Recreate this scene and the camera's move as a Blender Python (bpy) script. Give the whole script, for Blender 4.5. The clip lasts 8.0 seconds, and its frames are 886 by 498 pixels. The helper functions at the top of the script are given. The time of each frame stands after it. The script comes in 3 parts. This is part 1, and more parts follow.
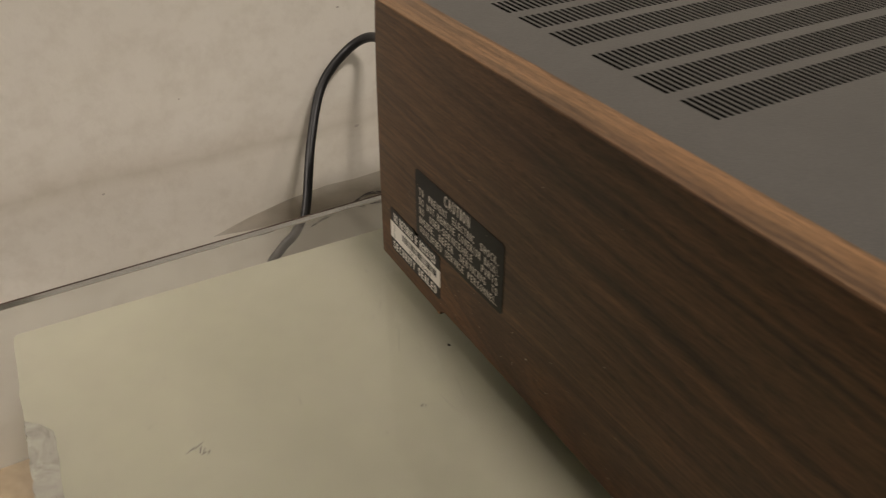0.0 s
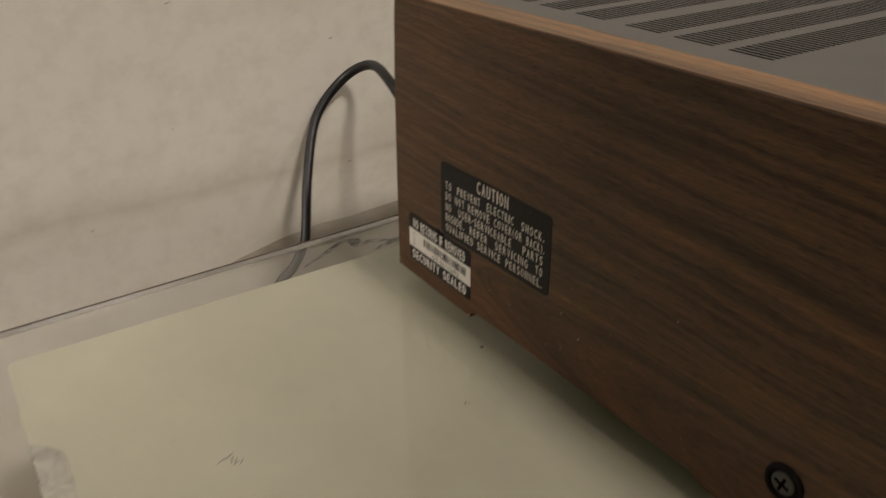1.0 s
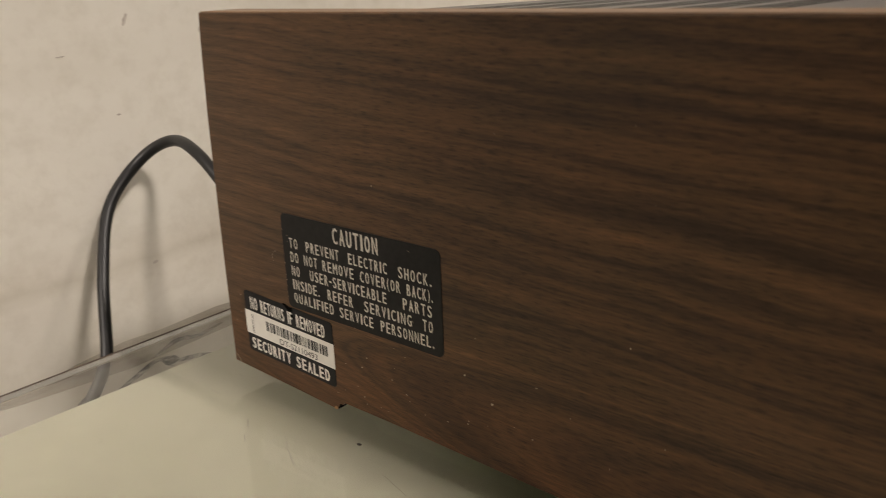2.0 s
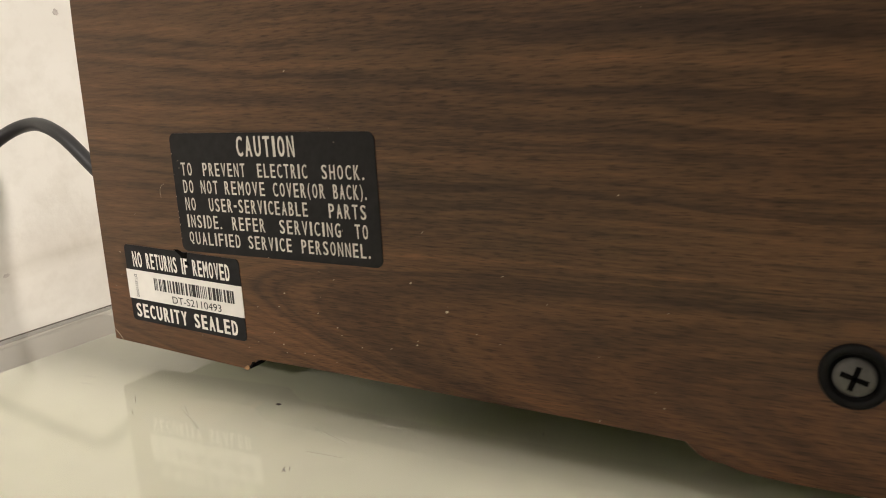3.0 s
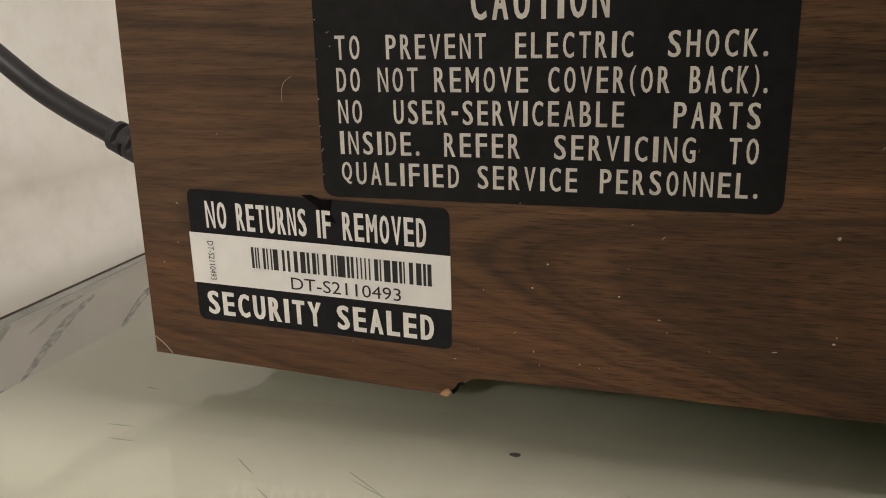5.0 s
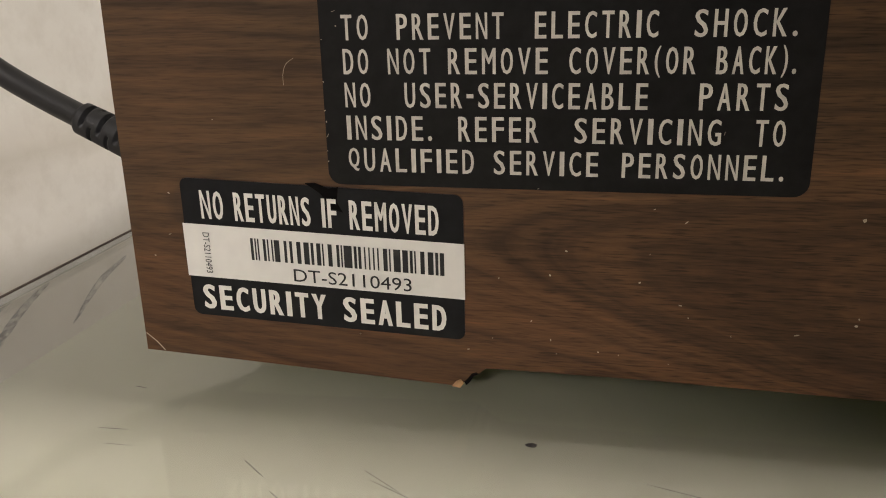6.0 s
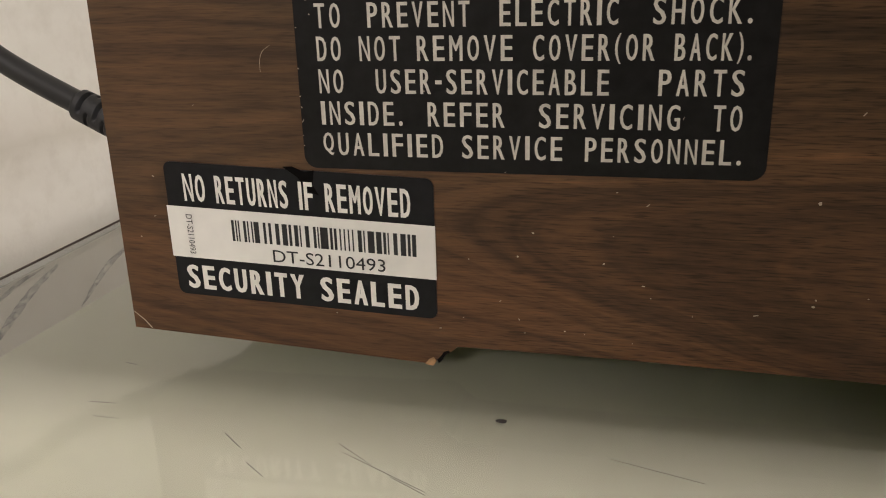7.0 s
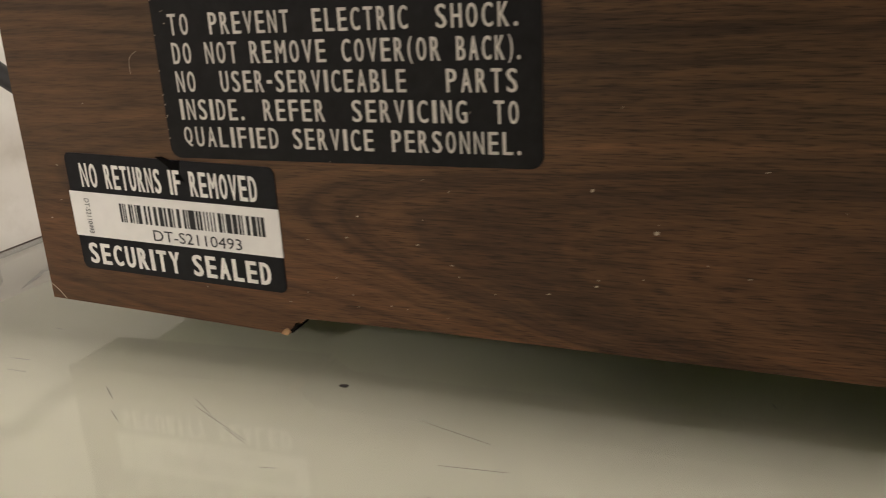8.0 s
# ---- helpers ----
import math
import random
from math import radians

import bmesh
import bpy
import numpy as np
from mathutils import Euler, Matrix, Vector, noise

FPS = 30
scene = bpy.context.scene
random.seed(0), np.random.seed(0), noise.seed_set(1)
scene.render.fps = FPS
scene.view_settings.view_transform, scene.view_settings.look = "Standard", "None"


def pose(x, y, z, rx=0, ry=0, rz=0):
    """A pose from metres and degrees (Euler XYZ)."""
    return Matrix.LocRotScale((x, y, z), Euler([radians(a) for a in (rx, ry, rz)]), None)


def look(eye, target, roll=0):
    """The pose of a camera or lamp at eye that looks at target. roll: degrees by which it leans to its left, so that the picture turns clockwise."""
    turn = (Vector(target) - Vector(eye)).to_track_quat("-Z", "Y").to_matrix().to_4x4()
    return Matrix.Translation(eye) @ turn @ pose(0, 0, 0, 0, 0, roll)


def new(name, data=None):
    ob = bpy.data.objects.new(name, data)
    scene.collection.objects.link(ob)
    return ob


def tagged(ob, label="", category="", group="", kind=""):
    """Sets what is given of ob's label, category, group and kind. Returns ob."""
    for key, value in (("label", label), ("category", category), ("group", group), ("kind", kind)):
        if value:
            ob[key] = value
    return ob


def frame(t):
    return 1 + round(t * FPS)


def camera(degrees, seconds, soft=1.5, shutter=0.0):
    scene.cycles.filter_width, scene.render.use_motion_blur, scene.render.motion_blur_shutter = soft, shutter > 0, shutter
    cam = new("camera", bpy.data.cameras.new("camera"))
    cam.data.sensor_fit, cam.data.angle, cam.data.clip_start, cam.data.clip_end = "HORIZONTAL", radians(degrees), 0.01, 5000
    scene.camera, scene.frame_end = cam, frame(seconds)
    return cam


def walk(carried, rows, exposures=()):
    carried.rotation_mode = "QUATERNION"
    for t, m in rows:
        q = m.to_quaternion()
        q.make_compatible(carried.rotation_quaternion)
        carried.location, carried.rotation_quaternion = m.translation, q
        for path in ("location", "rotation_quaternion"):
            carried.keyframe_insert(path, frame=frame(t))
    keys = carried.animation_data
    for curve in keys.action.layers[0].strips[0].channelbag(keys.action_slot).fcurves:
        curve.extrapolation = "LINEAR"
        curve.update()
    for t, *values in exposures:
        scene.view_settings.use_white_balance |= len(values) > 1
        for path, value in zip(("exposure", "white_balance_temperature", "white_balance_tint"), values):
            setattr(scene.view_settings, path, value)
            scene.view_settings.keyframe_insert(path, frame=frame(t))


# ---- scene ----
import functools

cam = camera(55.8, 8.0, soft=1.0, shutter=0.3)
PATH = [
    (0, (-0.15663, -0.33243, 0.25997), (0.67115, 1.09366, -0.87186), -0.12),
    (0.2, (-0.16726, -0.31502, 0.24856), (0.67818, 1.11361, -0.8669), -0.29),
    (0.5, (-0.19006, -0.32495, 0.23552), (0.69304, 1.13207, -0.81197), -0.63),
    (0.8, (-0.20664, -0.33377, 0.22104), (0.74111, 1.13427, -0.75191), -0.67),
    (1, (-0.19726, -0.32167, 0.21095), (0.81812, 1.13558, -0.70851), -0.54),
    (1.1, (-0.18436, -0.31265, 0.21203), (0.85416, 1.13209, -0.70131), -1.09),
    (1.2, (-0.17374, -0.30558, 0.2173), (0.91032, 1.12331, -0.66763), -1.02),
    (1.4, (-0.15918, -0.29318, 0.21325), (1.00248, 1.1086, -0.61473), -1.33),
    (1.5, (-0.16064, -0.28763, 0.20436), (1.05372, 1.08644, -0.59392), -1.50),
    (1.6, (-0.16473, -0.28407, 0.1936), (1.09556, 1.06997, -0.56682), -1.72),
    (1.8, (-0.16893, -0.27287, 0.17376), (1.17961, 1.03043, -0.52113), -1.98),
    (2, (-0.17541, -0.26482, 0.15518), (1.25477, 0.97873, -0.4837), -2.18),
    (2.2, (-0.17287, -0.26127, 0.13964), (1.32251, 0.93278, -0.44183), -2.69),
    (3.3, (-0.17086, -0.20542, 0.0851), (1.54522, 0.73701, -0.32342), -3.62),
    (3.5, (-0.17265, -0.17984, 0.08439), (1.57494, 0.69951, -0.33115), -3.61),
    (4, (-0.1587, -0.12228, 0.07644), (1.64562, 0.60659, -0.3853), -2.40),
    (4.5, (-0.1401, -0.10131, 0.07266), (1.69489, 0.49643, -0.45225), -1.62),
    (4.7, (-0.13275, -0.10051, 0.0719), (1.70187, 0.48247, -0.47058), -1.56),
    (5.8, (-0.12662, -0.08616, 0.07101), (1.73378, 0.35349, -0.51685), -1.22),
    (6, (-0.1266, -0.0852, 0.0728), (1.72838, 0.33482, -0.54577), -1.44),
    (6.5, (-0.1286, -0.08651, 0.07301), (1.72232, 0.33168, -0.55882), -1.42),
    (7, (-0.12929, -0.09372, 0.07303), (1.70698, 0.36649, -0.5722), -1.64),
    (7.5, (-0.13117, -0.10983, 0.07221), (1.67984, 0.43412, -0.57921), -2.06),
    (8, (-0.13067, -0.14371, 0.07247), (1.63838, 0.54571, -0.55615), -3.00),
]

# ---- exposure of the clip's camera, and light ----
EXPOSURES = [(0.0, -0.42, 6500, 10), (0.5, -0.34, 6500, 10), (1.0, -0.47, 6500, 10), (1.5, -0.53, 6450, 10), (2.2, 0.34, 6450, 10), (3.3, 0.76, 6000, 8),
             (4.0, 0.22, 5950, 8), (5.0, 0.22, 6000, 9), (7.0, 0.28, 6000, 10), (8.0, 0.28, 6100, 10)]
walk(cam, [(t, look(eye, target, roll)) for t, eye, target, roll in PATH], EXPOSURES)

WALL_Y = 0.150            # face of the wall behind the amplifier
GLASS_EDGE = 0.0645       # rear edge of the glass top
FILM_EDGE = 0.0420        # rear edge of the cream film under the glass
GLASS_T = 0.008           # thickness of the glass
FLOOR_Z = -0.55
CEIL_Z = 1.85

world = bpy.data.worlds.new("world")
world.use_nodes = True
world.node_tree.nodes["Background"].inputs[0].default_value = (0.9, 0.85, 0.78, 1)
world.node_tree.nodes["Background"].inputs[1].default_value = 0.006
scene.world = world


def lamp(name, place, target, size, watts, colour, shape="DISK"):
    data = bpy.data.lights.new(name, "AREA")
    data.shape, data.size, data.energy, data.color = shape, size, watts, colour
    ob = new(name, data)
    ob.matrix_world = look(place, target)
    return ob


KEY = (0.10, -1.40, CEIL_Z - 0.035)
lamp("key_light", KEY, (KEY[0], KEY[1] + 0.3, 0), 0.34, 50, (1.0, 0.885, 0.79))
SIDE = (1.10, -1.43, CEIL_Z - 0.035)
lamp("side_light", SIDE, (SIDE[0] - 0.3, SIDE[1] + 0.3, 0), 0.42, 16, (1.0, 0.885, 0.79), "SQUARE")
LOW = (-1.655, -0.125, 1.12)
low = lamp("low_light", LOW, (0.0, -0.06, 0.05), 0.20, 31.5, (1.0, 0.885, 0.79), "RECTANGLE")
low.data.size_y = 0.24


# ---- materials ----
def nodes_of(name):
    mat = bpy.data.materials.new(name)
    mat.use_nodes = True
    return mat, mat.node_tree.nodes, mat.node_tree.links, mat.node_tree.nodes["Principled BSDF"]


def ramp(nodes, stops):
    node = nodes.new("ShaderNodeValToRGB")
    el = node.color_ramp.elements
    el[0].position, el[0].color = stops[0][0], (*stops[0][1], 1)
    el[1].position, el[1].color = stops[-1][0], (*stops[-1][1], 1)
    for at, colour in stops[1:-1]:
        el.new(at).color = (*colour, 1)
    return node


def noise_node(nodes, links, vector, scale, detail=4.0, rough=0.55, distort=0.0):
    node = nodes.new("ShaderNodeTexNoise")
    node.inputs["Scale"].default_value = scale
    node.inputs["Detail"].default_value = detail
    node.inputs["Roughness"].default_value = rough
    node.inputs["Distortion"].default_value = distort
    links.new(vector, node.inputs["Vector"])
    return node


def coords(nodes, links, scale=(1, 1, 1), turn=(0, 0, 0), shift=(0, 0, 0)):
    tc = nodes.new("ShaderNodeTexCoord")
    mp = nodes.new("ShaderNodeMapping")
    mp.inputs["Scale"].default_value = scale
    mp.inputs["Rotation"].default_value = turn
    mp.inputs["Location"].default_value = shift
    links.new(tc.outputs["Object"], mp.inputs["Vector"])
    return mp.outputs["Vector"]


def mix(nodes, links, kind, fac, a, b):
    node = nodes.new("ShaderNodeMix")
    node.data_type, node.blend_type = "RGBA", kind
    for socket, value in ((node.inputs[0], fac), (node.inputs[6], a), (node.inputs[7], b)):
        if isinstance(value, (int, float)):
            socket.default_value = value
        elif isinstance(value, tuple):
            socket.default_value = (*value, 1)
        else:
            links.new(value, socket)
    return node.outputs[2]


def bump(nodes, links, height, strength, distance):
    node = nodes.new("ShaderNodeBump")
    node.inputs["Strength"].default_value = strength
    node.inputs["Distance"].default_value = distance
    links.new(height, node.inputs["Height"])
    return node.outputs["Normal"]


def walnut(name, seed=0.0, pale=1.0, tint=(1.0, 1.0, 1.0), flame=True):
    """Walnut veneer: bands along y that bend round a flame figure low on the board, streaks and short dark pores."""
    mat, nodes, links, bsdf = nodes_of(name)
    sep = nodes.new("ShaderNodeSeparateXYZ")
    links.new(coords(nodes, links, (1, 1, 1), (0, 0 if flame else radians(90), 0)), sep.inputs[0])

    def math_node(kind, a, b=0.0, c=0.0):
        node = nodes.new("ShaderNodeMath")
        node.operation = kind
        for k, value in enumerate((a, b, c)):
            if isinstance(value, (int, float)):
                node.inputs[k].default_value = value
            else:
                links.new(value, node.inputs[k])
        return node.outputs[0]

    def stretched(along, across, x=20.0):
        node = nodes.new("ShaderNodeCombineXYZ")
        links.new(math_node("MULTIPLY_ADD", sep.outputs["X"], x, seed), node.inputs[0])
        links.new(math_node("MULTIPLY_ADD", sep.outputs["Y"], along, seed), node.inputs[1])
        links.new(math_node("MULTIPLY_ADD", grain, across, 2.37), node.inputs[2])
        return node.outputs[0]

    # rings: far from the heart they run straight, round it they close to nested points
    warp = noise_node(nodes, links, coords(nodes, links, (20, 14, 34), (0, 0, 0), (seed, seed + 0.35, 1.7)), 1.0, 3, 0.5)
    high = math_node("MULTIPLY_ADD", warp.outputs["Fac"], 0.0085, sep.outputs["Z"])
    if flame:
        u = math_node("SUBTRACT", -0.058, sep.outputs["Y"])
        off = math_node("MULTIPLY_ADD", u, 0.096, math_node("SUBTRACT", high, 0.0362))
        q = math_node("MULTIPLY_ADD", u, -0.0042, math_node("MULTIPLY", off, off))
        grain = math_node("DIVIDE", q, math_node("SQRT", math_node("ADD", math_node("ABSOLUTE", q), 0.00009)))
    else:
        grain = high
    broad = noise_node(nodes, links, stretched(2.2, 150), 1.0, 2, 0.55)
    rings = noise_node(nodes, links, stretched(4.0, 340), 1.0, 4, 0.62)
    streaks = noise_node(nodes, links, coords(nodes, links, (300, 55, 1000) if flame else (1000, 30, 300), (0, 0, 0), (seed, seed, seed)), 1.0, 4, 0.62)
    pore = noise_node(nodes, links, coords(nodes, links, (900, 210, 3500) if flame else (3300, 150, 900), (0, 0, 0), (seed, seed, seed)), 1.0, 2, 0.55)
    cloud = noise_node(nodes, links, coords(nodes, links, (22, 16, 40), (0, 0, 0), (seed, seed, seed)), 1.0, 3, 0.5)
    both = mix(nodes, links, "MIX", 0.56, broad.outputs["Fac"], rings.outputs["Fac"])
    base = ramp(nodes, [(0.36, (0.038 * pale, 0.0202 * pale, 0.0108 * pale)), (0.45, (0.060 * pale, 0.0318 * pale, 0.0155 * pale)),
                        (0.54, (0.090 * pale, 0.0473 * pale, 0.0218 * pale)), (0.64, (0.119 * pale, 0.0610 * pale, 0.0278 * pale))])
    links.new(both, base.inputs["Fac"])
    streak = ramp(nodes, [(0.32, (0.70, 0.68, 0.66)), (0.50, (0.99, 0.99, 0.99)), (0.68, (1.24, 1.21, 1.17))])
    links.new(streaks.outputs["Fac"], streak.inputs["Fac"])
    pores = ramp(nodes, [(0.31, (0.34, 0.32, 0.30)), (0.45, (0.92, 0.92, 0.92)), (0.66, (1.20, 1.17, 1.12))])
    links.new(pore.outputs["Fac"], pores.inputs["Fac"])
    tone = ramp(nodes, [(0.34, (0.88, 0.90, 0.91)), (0.66, (1.13, 1.06, 1.01))])
    links.new(cloud.outputs["Fac"], tone.inputs["Fac"])
    c = mix(nodes, links, "MULTIPLY", 1.0, base.outputs["Color"], streak.outputs["Color"])
    # the veneer is more open-pored towards the front
    coarse = nodes.new("ShaderNodeMapRange")
    coarse.interpolation_type = "SMOOTHSTEP"
    for k, value in ((1, -0.045), (2, -0.085), (3, 0.45), (4, 0.85)):
        coarse.inputs[k].default_value = value
    links.new(sep.outputs["Y"], coarse.inputs[0])
    c = mix(nodes, links, "MULTIPLY", coarse.outputs[0], c, pores.outputs["Color"])
    c = mix(nodes, links, "MULTIPLY", 1.0, c, tone.outputs["Color"])
    if flame:
        red = nodes.new("ShaderNodeMapRange")
        red.interpolation_type = "SMOOTHSTEP"
        for k, value in ((1, 0.046), (2, 0.020), (3, 0.0), (4, 1.0)):
            red.inputs[k].default_value = value
        links.new(sep.outputs["Z"], red.inputs[0])
        c = mix(nodes, links, "MULTIPLY", red.outputs[0], c, (1.11, 0.98, 0.91))
    c = mix(nodes, links, "MULTIPLY", 1.0, c, tint)
    links.new(c, bsdf.inputs["Base Color"])
    dull = nodes.new("ShaderNodeMapRange")
    dull.inputs[3].default_value, dull.inputs[4].default_value = 0.46, 0.34
    links.new(streaks.outputs["Fac"], dull.inputs[0])
    links.new(dull.outputs[0], bsdf.inputs["Roughness"])
    bsdf.inputs["Specular IOR Level"].default_value = 0.30
    links.new(bump(nodes, links, pore.outputs["Fac"], 0.25, 0.0002), bsdf.inputs["Normal"])
    return mat


def plain(name, colour, rough, metal=0.0, speck=0.0, scale=200.0, relief=0.0, gloss=0.5):
    """A surface of one tone with a fine and a broad variation."""
    mat, nodes, links, bsdf = nodes_of(name)
    v = coords(nodes, links)
    a = noise_node(nodes, links, v, scale, 4)
    b = noise_node(nodes, links, v, scale * 0.06, 3)
    lo, hi = tuple(c * (1 - speck) for c in colour), tuple(min(1, c * (1 + speck)) for c in colour)
    r = ramp(nodes, [(0.3, lo), (0.7, hi)])
    links.new(a.outputs["Fac"], r.inputs["Fac"])
    s = ramp(nodes, [(0.3, (1 - speck,) * 3), (0.7, (1.0,) * 3)])
    links.new(b.outputs["Fac"], s.inputs["Fac"])
    links.new(mix(nodes, links, "MULTIPLY", 1.0, r.outputs["Color"], s.outputs["Color"]), bsdf.inputs["Base Color"])
    bsdf.inputs["Roughness"].default_value, bsdf.inputs["Metallic"].default_value = rough, metal
    bsdf.inputs["Specular IOR Level"].default_value = gloss
    if relief:
        links.new(bump(nodes, links, a.outputs["Fac"], 0.4, relief), bsdf.inputs["Normal"])
    return mat


def wall_paint():
    """Off-white emulsion, grimy: soft blotches, a rubbed line and small scuffs."""
    mat, nodes, links, bsdf = nodes_of("wall_paint")
    v = coords(nodes, links)
    blot = noise_node(nodes, links, v, 9, 5, 0.6)
    fine = noise_node(nodes, links, v, 90, 5, 0.6)
    long = noise_node(nodes, links, coords(nodes, links, (7, 7, 20)), 1.0, 4, 0.6, 0.6)
    base = ramp(nodes, [(0.30, (0.725, 0.69, 0.61)), (0.62, (0.785, 0.755, 0.68))])
    links.new(blot.outputs["Fac"], base.inputs["Fac"])
    f = ramp(nodes, [(0.30, (0.90, 0.89, 0.87)), (0.55, (1, 1, 1))])
    links.new(fine.outputs["Fac"], f.inputs["Fac"])
    g = ramp(nodes, [(0.36, (0.84, 0.82, 0.79)), (0.50, (1, 1, 1))])
    links.new(long.outputs["Fac"], g.inputs["Fac"])
    c = mix(nodes, links, "MULTIPLY", 0.8, base.outputs["Color"], f.outputs["Color"])
    c = mix(nodes, links, "MULTIPLY", 0.25, c, g.outputs["Color"])
    # rubbed, dirty line along the wall
    sep = nodes.new("ShaderNodeSeparateXYZ")
    links.new(v, sep.inputs[0])
    wob = nodes.new("ShaderNodeMath")
    wob.operation = "MULTIPLY_ADD"
    wob.inputs[1].default_value, wob.inputs[2].default_value = 0.018, -0.015
    links.new(blot.outputs["Fac"], wob.inputs[0])
    add = nodes.new("ShaderNodeMath")
    links.new(sep.outputs["Z"], add.inputs[0])
    links.new(wob.outputs[0], add.inputs[1])
    band = ramp(nodes, [(0.0, (1, 1, 1)), (0.30, (0.97, 0.96, 0.95)), (0.46, (0.80, 0.78, 0.74)), (0.56, (0.90, 0.88, 0.86)), (0.85, (1, 1, 1))])
    rng = nodes.new("ShaderNodeMapRange")
    rng.inputs[1].default_value, rng.inputs[2].default_value = -0.022, 0.030
    links.new(add.outputs[0], rng.inputs[0])
    links.new(rng.outputs[0], band.inputs["Fac"])
    c = mix(nodes, links, "MULTIPLY", 0.8, c, band.outputs["Color"])
    links.new(c, bsdf.inputs["Base Color"])
    bsdf.inputs["Roughness"].default_value = 0.6
    links.new(bump(nodes, links, fine.outputs["Fac"], 0.35, 0.0012), bsdf.inputs["Normal"])
    return mat


def smudge_or_shade(name, colour, cover, wisp=(160, 160, 420), thin=0.05):
    """A mark that fades out in wisps: rubbed-on smears or painted shade."""
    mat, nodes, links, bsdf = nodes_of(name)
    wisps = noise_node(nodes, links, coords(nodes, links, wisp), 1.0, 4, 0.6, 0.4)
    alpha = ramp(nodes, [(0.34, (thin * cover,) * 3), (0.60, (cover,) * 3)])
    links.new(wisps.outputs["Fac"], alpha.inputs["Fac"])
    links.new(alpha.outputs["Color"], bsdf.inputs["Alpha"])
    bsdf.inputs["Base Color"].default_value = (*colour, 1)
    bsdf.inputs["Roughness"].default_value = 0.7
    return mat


def film_paint():
    """Cream paint seen through glass, with faint cloudy stains."""
    mat, nodes, links, bsdf = nodes_of("cream_film")
    v = coords(nodes, links)
    blot = noise_node(nodes, links, v, 14, 4, 0.6)
    fine = noise_node(nodes, links, v, 160, 4, 0.6)
    base = ramp(nodes, [(0.30, (0.345, 0.327, 0.270)), (0.65, (0.383, 0.363, 0.300))])
    links.new(blot.outputs["Fac"], base.inputs["Fac"])
    f = ramp(nodes, [(0.28, (0.95, 0.95, 0.94)), (0.5, (1, 1, 1))])
    links.new(fine.outputs["Fac"], f.inputs["Fac"])
    links.new(mix(nodes, links, "MULTIPLY", 0.8, base.outputs["Color"], f.outputs["Color"]), bsdf.inputs["Base Color"])
    bsdf.inputs["Roughness"].default_value = 0.7
    # the thin film lets some light through from below
    milky = nodes.new("ShaderNodeBsdfTranslucent")
    milky.inputs["Color"].default_value = (0.235, 0.27, 0.175, 1)
    both = nodes.new("ShaderNodeAddShader")
    links.new(bsdf.outputs[0], both.inputs[0])
    links.new(milky.outputs[0], both.inputs[1])
    links.new(both.outputs[0], nodes["Material Output"].inputs["Surface"])
    return mat


def torn_film():
    """Grey glue side of the peeled film, streaky."""
    mat, nodes, links, bsdf = nodes_of("torn_film")
    v = coords(nodes, links, (1, 1, 1), (0, 0, 0.5))
    n = noise_node(nodes, links, v, 75, 5, 0.65, 1.6)
    r = ramp(nodes, [(0.32, (0.20, 0.195, 0.165)), (0.46, (0.32, 0.31, 0.265)), (0.66, (0.43, 0.42, 0.365))])
    links.new(n.outputs["Fac"], r.inputs["Fac"])
    links.new(r.outputs["Color"], bsdf.inputs["Base Color"])
    bsdf.inputs["Roughness"].default_value = 0.6
    return mat


def clear_glass(name, tint, dusty):
    """Clear glass under a thin, uneven layer of dust, or clean."""
    mat, nodes, links, bsdf = nodes_of(name)
    bend = nodes.new("ShaderNodeBsdfRefraction")
    bend.inputs["Color"].default_value = (*tint, 1)
    bend.inputs["Roughness"].default_value, bend.inputs["IOR"].default_value = 0.0, 1.5
    dust = nodes.new("ShaderNodeBsdfDiffuse")
    dust.inputs["Color"].default_value = (0.62, 0.585, 0.54, 1)
    cover = ramp(nodes, [(0.30, (0.035 * dusty,) * 3), (0.70, (0.085 * dusty,) * 3)])
    links.new(noise_node(nodes, links, coords(nodes, links), 45, 5, 0.65).outputs["Fac"], cover.inputs["Fac"])
    body = nodes.new("ShaderNodeMixShader")
    links.new(cover.outputs["Color"], body.inputs[0])
    links.new(bend.outputs[0], body.inputs[1])
    links.new(dust.outputs[0], body.inputs[2])
    gloss = nodes.new("ShaderNodeBsdfGlossy")
    gloss.inputs["Roughness"].default_value = 0.075
    fresnel = nodes.new("ShaderNodeFresnel")
    fresnel.inputs["IOR"].default_value = 1.5
    both = nodes.new("ShaderNodeMixShader")
    links.new(fresnel.outputs[0], both.inputs[0])
    links.new(body.outputs[0], both.inputs[1])
    links.new(gloss.outputs[0], both.inputs[2])
    links.new(both.outputs[0], nodes["Material Output"].inputs["Surface"])
    return mat


def glow(name, colour, strength):
    mat, nodes, links, bsdf = nodes_of(name)
    bsdf.inputs["Emission Color"].default_value = (*colour, 1)
    bsdf.inputs["Emission Strength"].default_value = strength
    return mat


WOOD = walnut("walnut_veneer", 0.0, 1.18, (0.95, 1.015, 1.08))
# the panel's walnut made paler, for the light that falls on its top
WOOD_TOP_LIT = walnut("walnut_edge_lit", 3.7, 2.70, (1.0, 1.17, 1.36), False)
COVER = plain("grey_painted_steel", (0.110, 0.109, 0.104), 0.40, 0.0, 0.10, 900, 0.0002)
# near black, for dark parts and for shade put into the colour
INSIDE = plain("dark_parts_and_shade", (0.006, 0.0055, 0.0055), 0.9, 0.0, 0.2, 80, gloss=0.02)
ZINC = plain("yellow_passivated_zinc", (0.60, 0.66, 0.40), 0.36, 0.5, 0.10, 90)
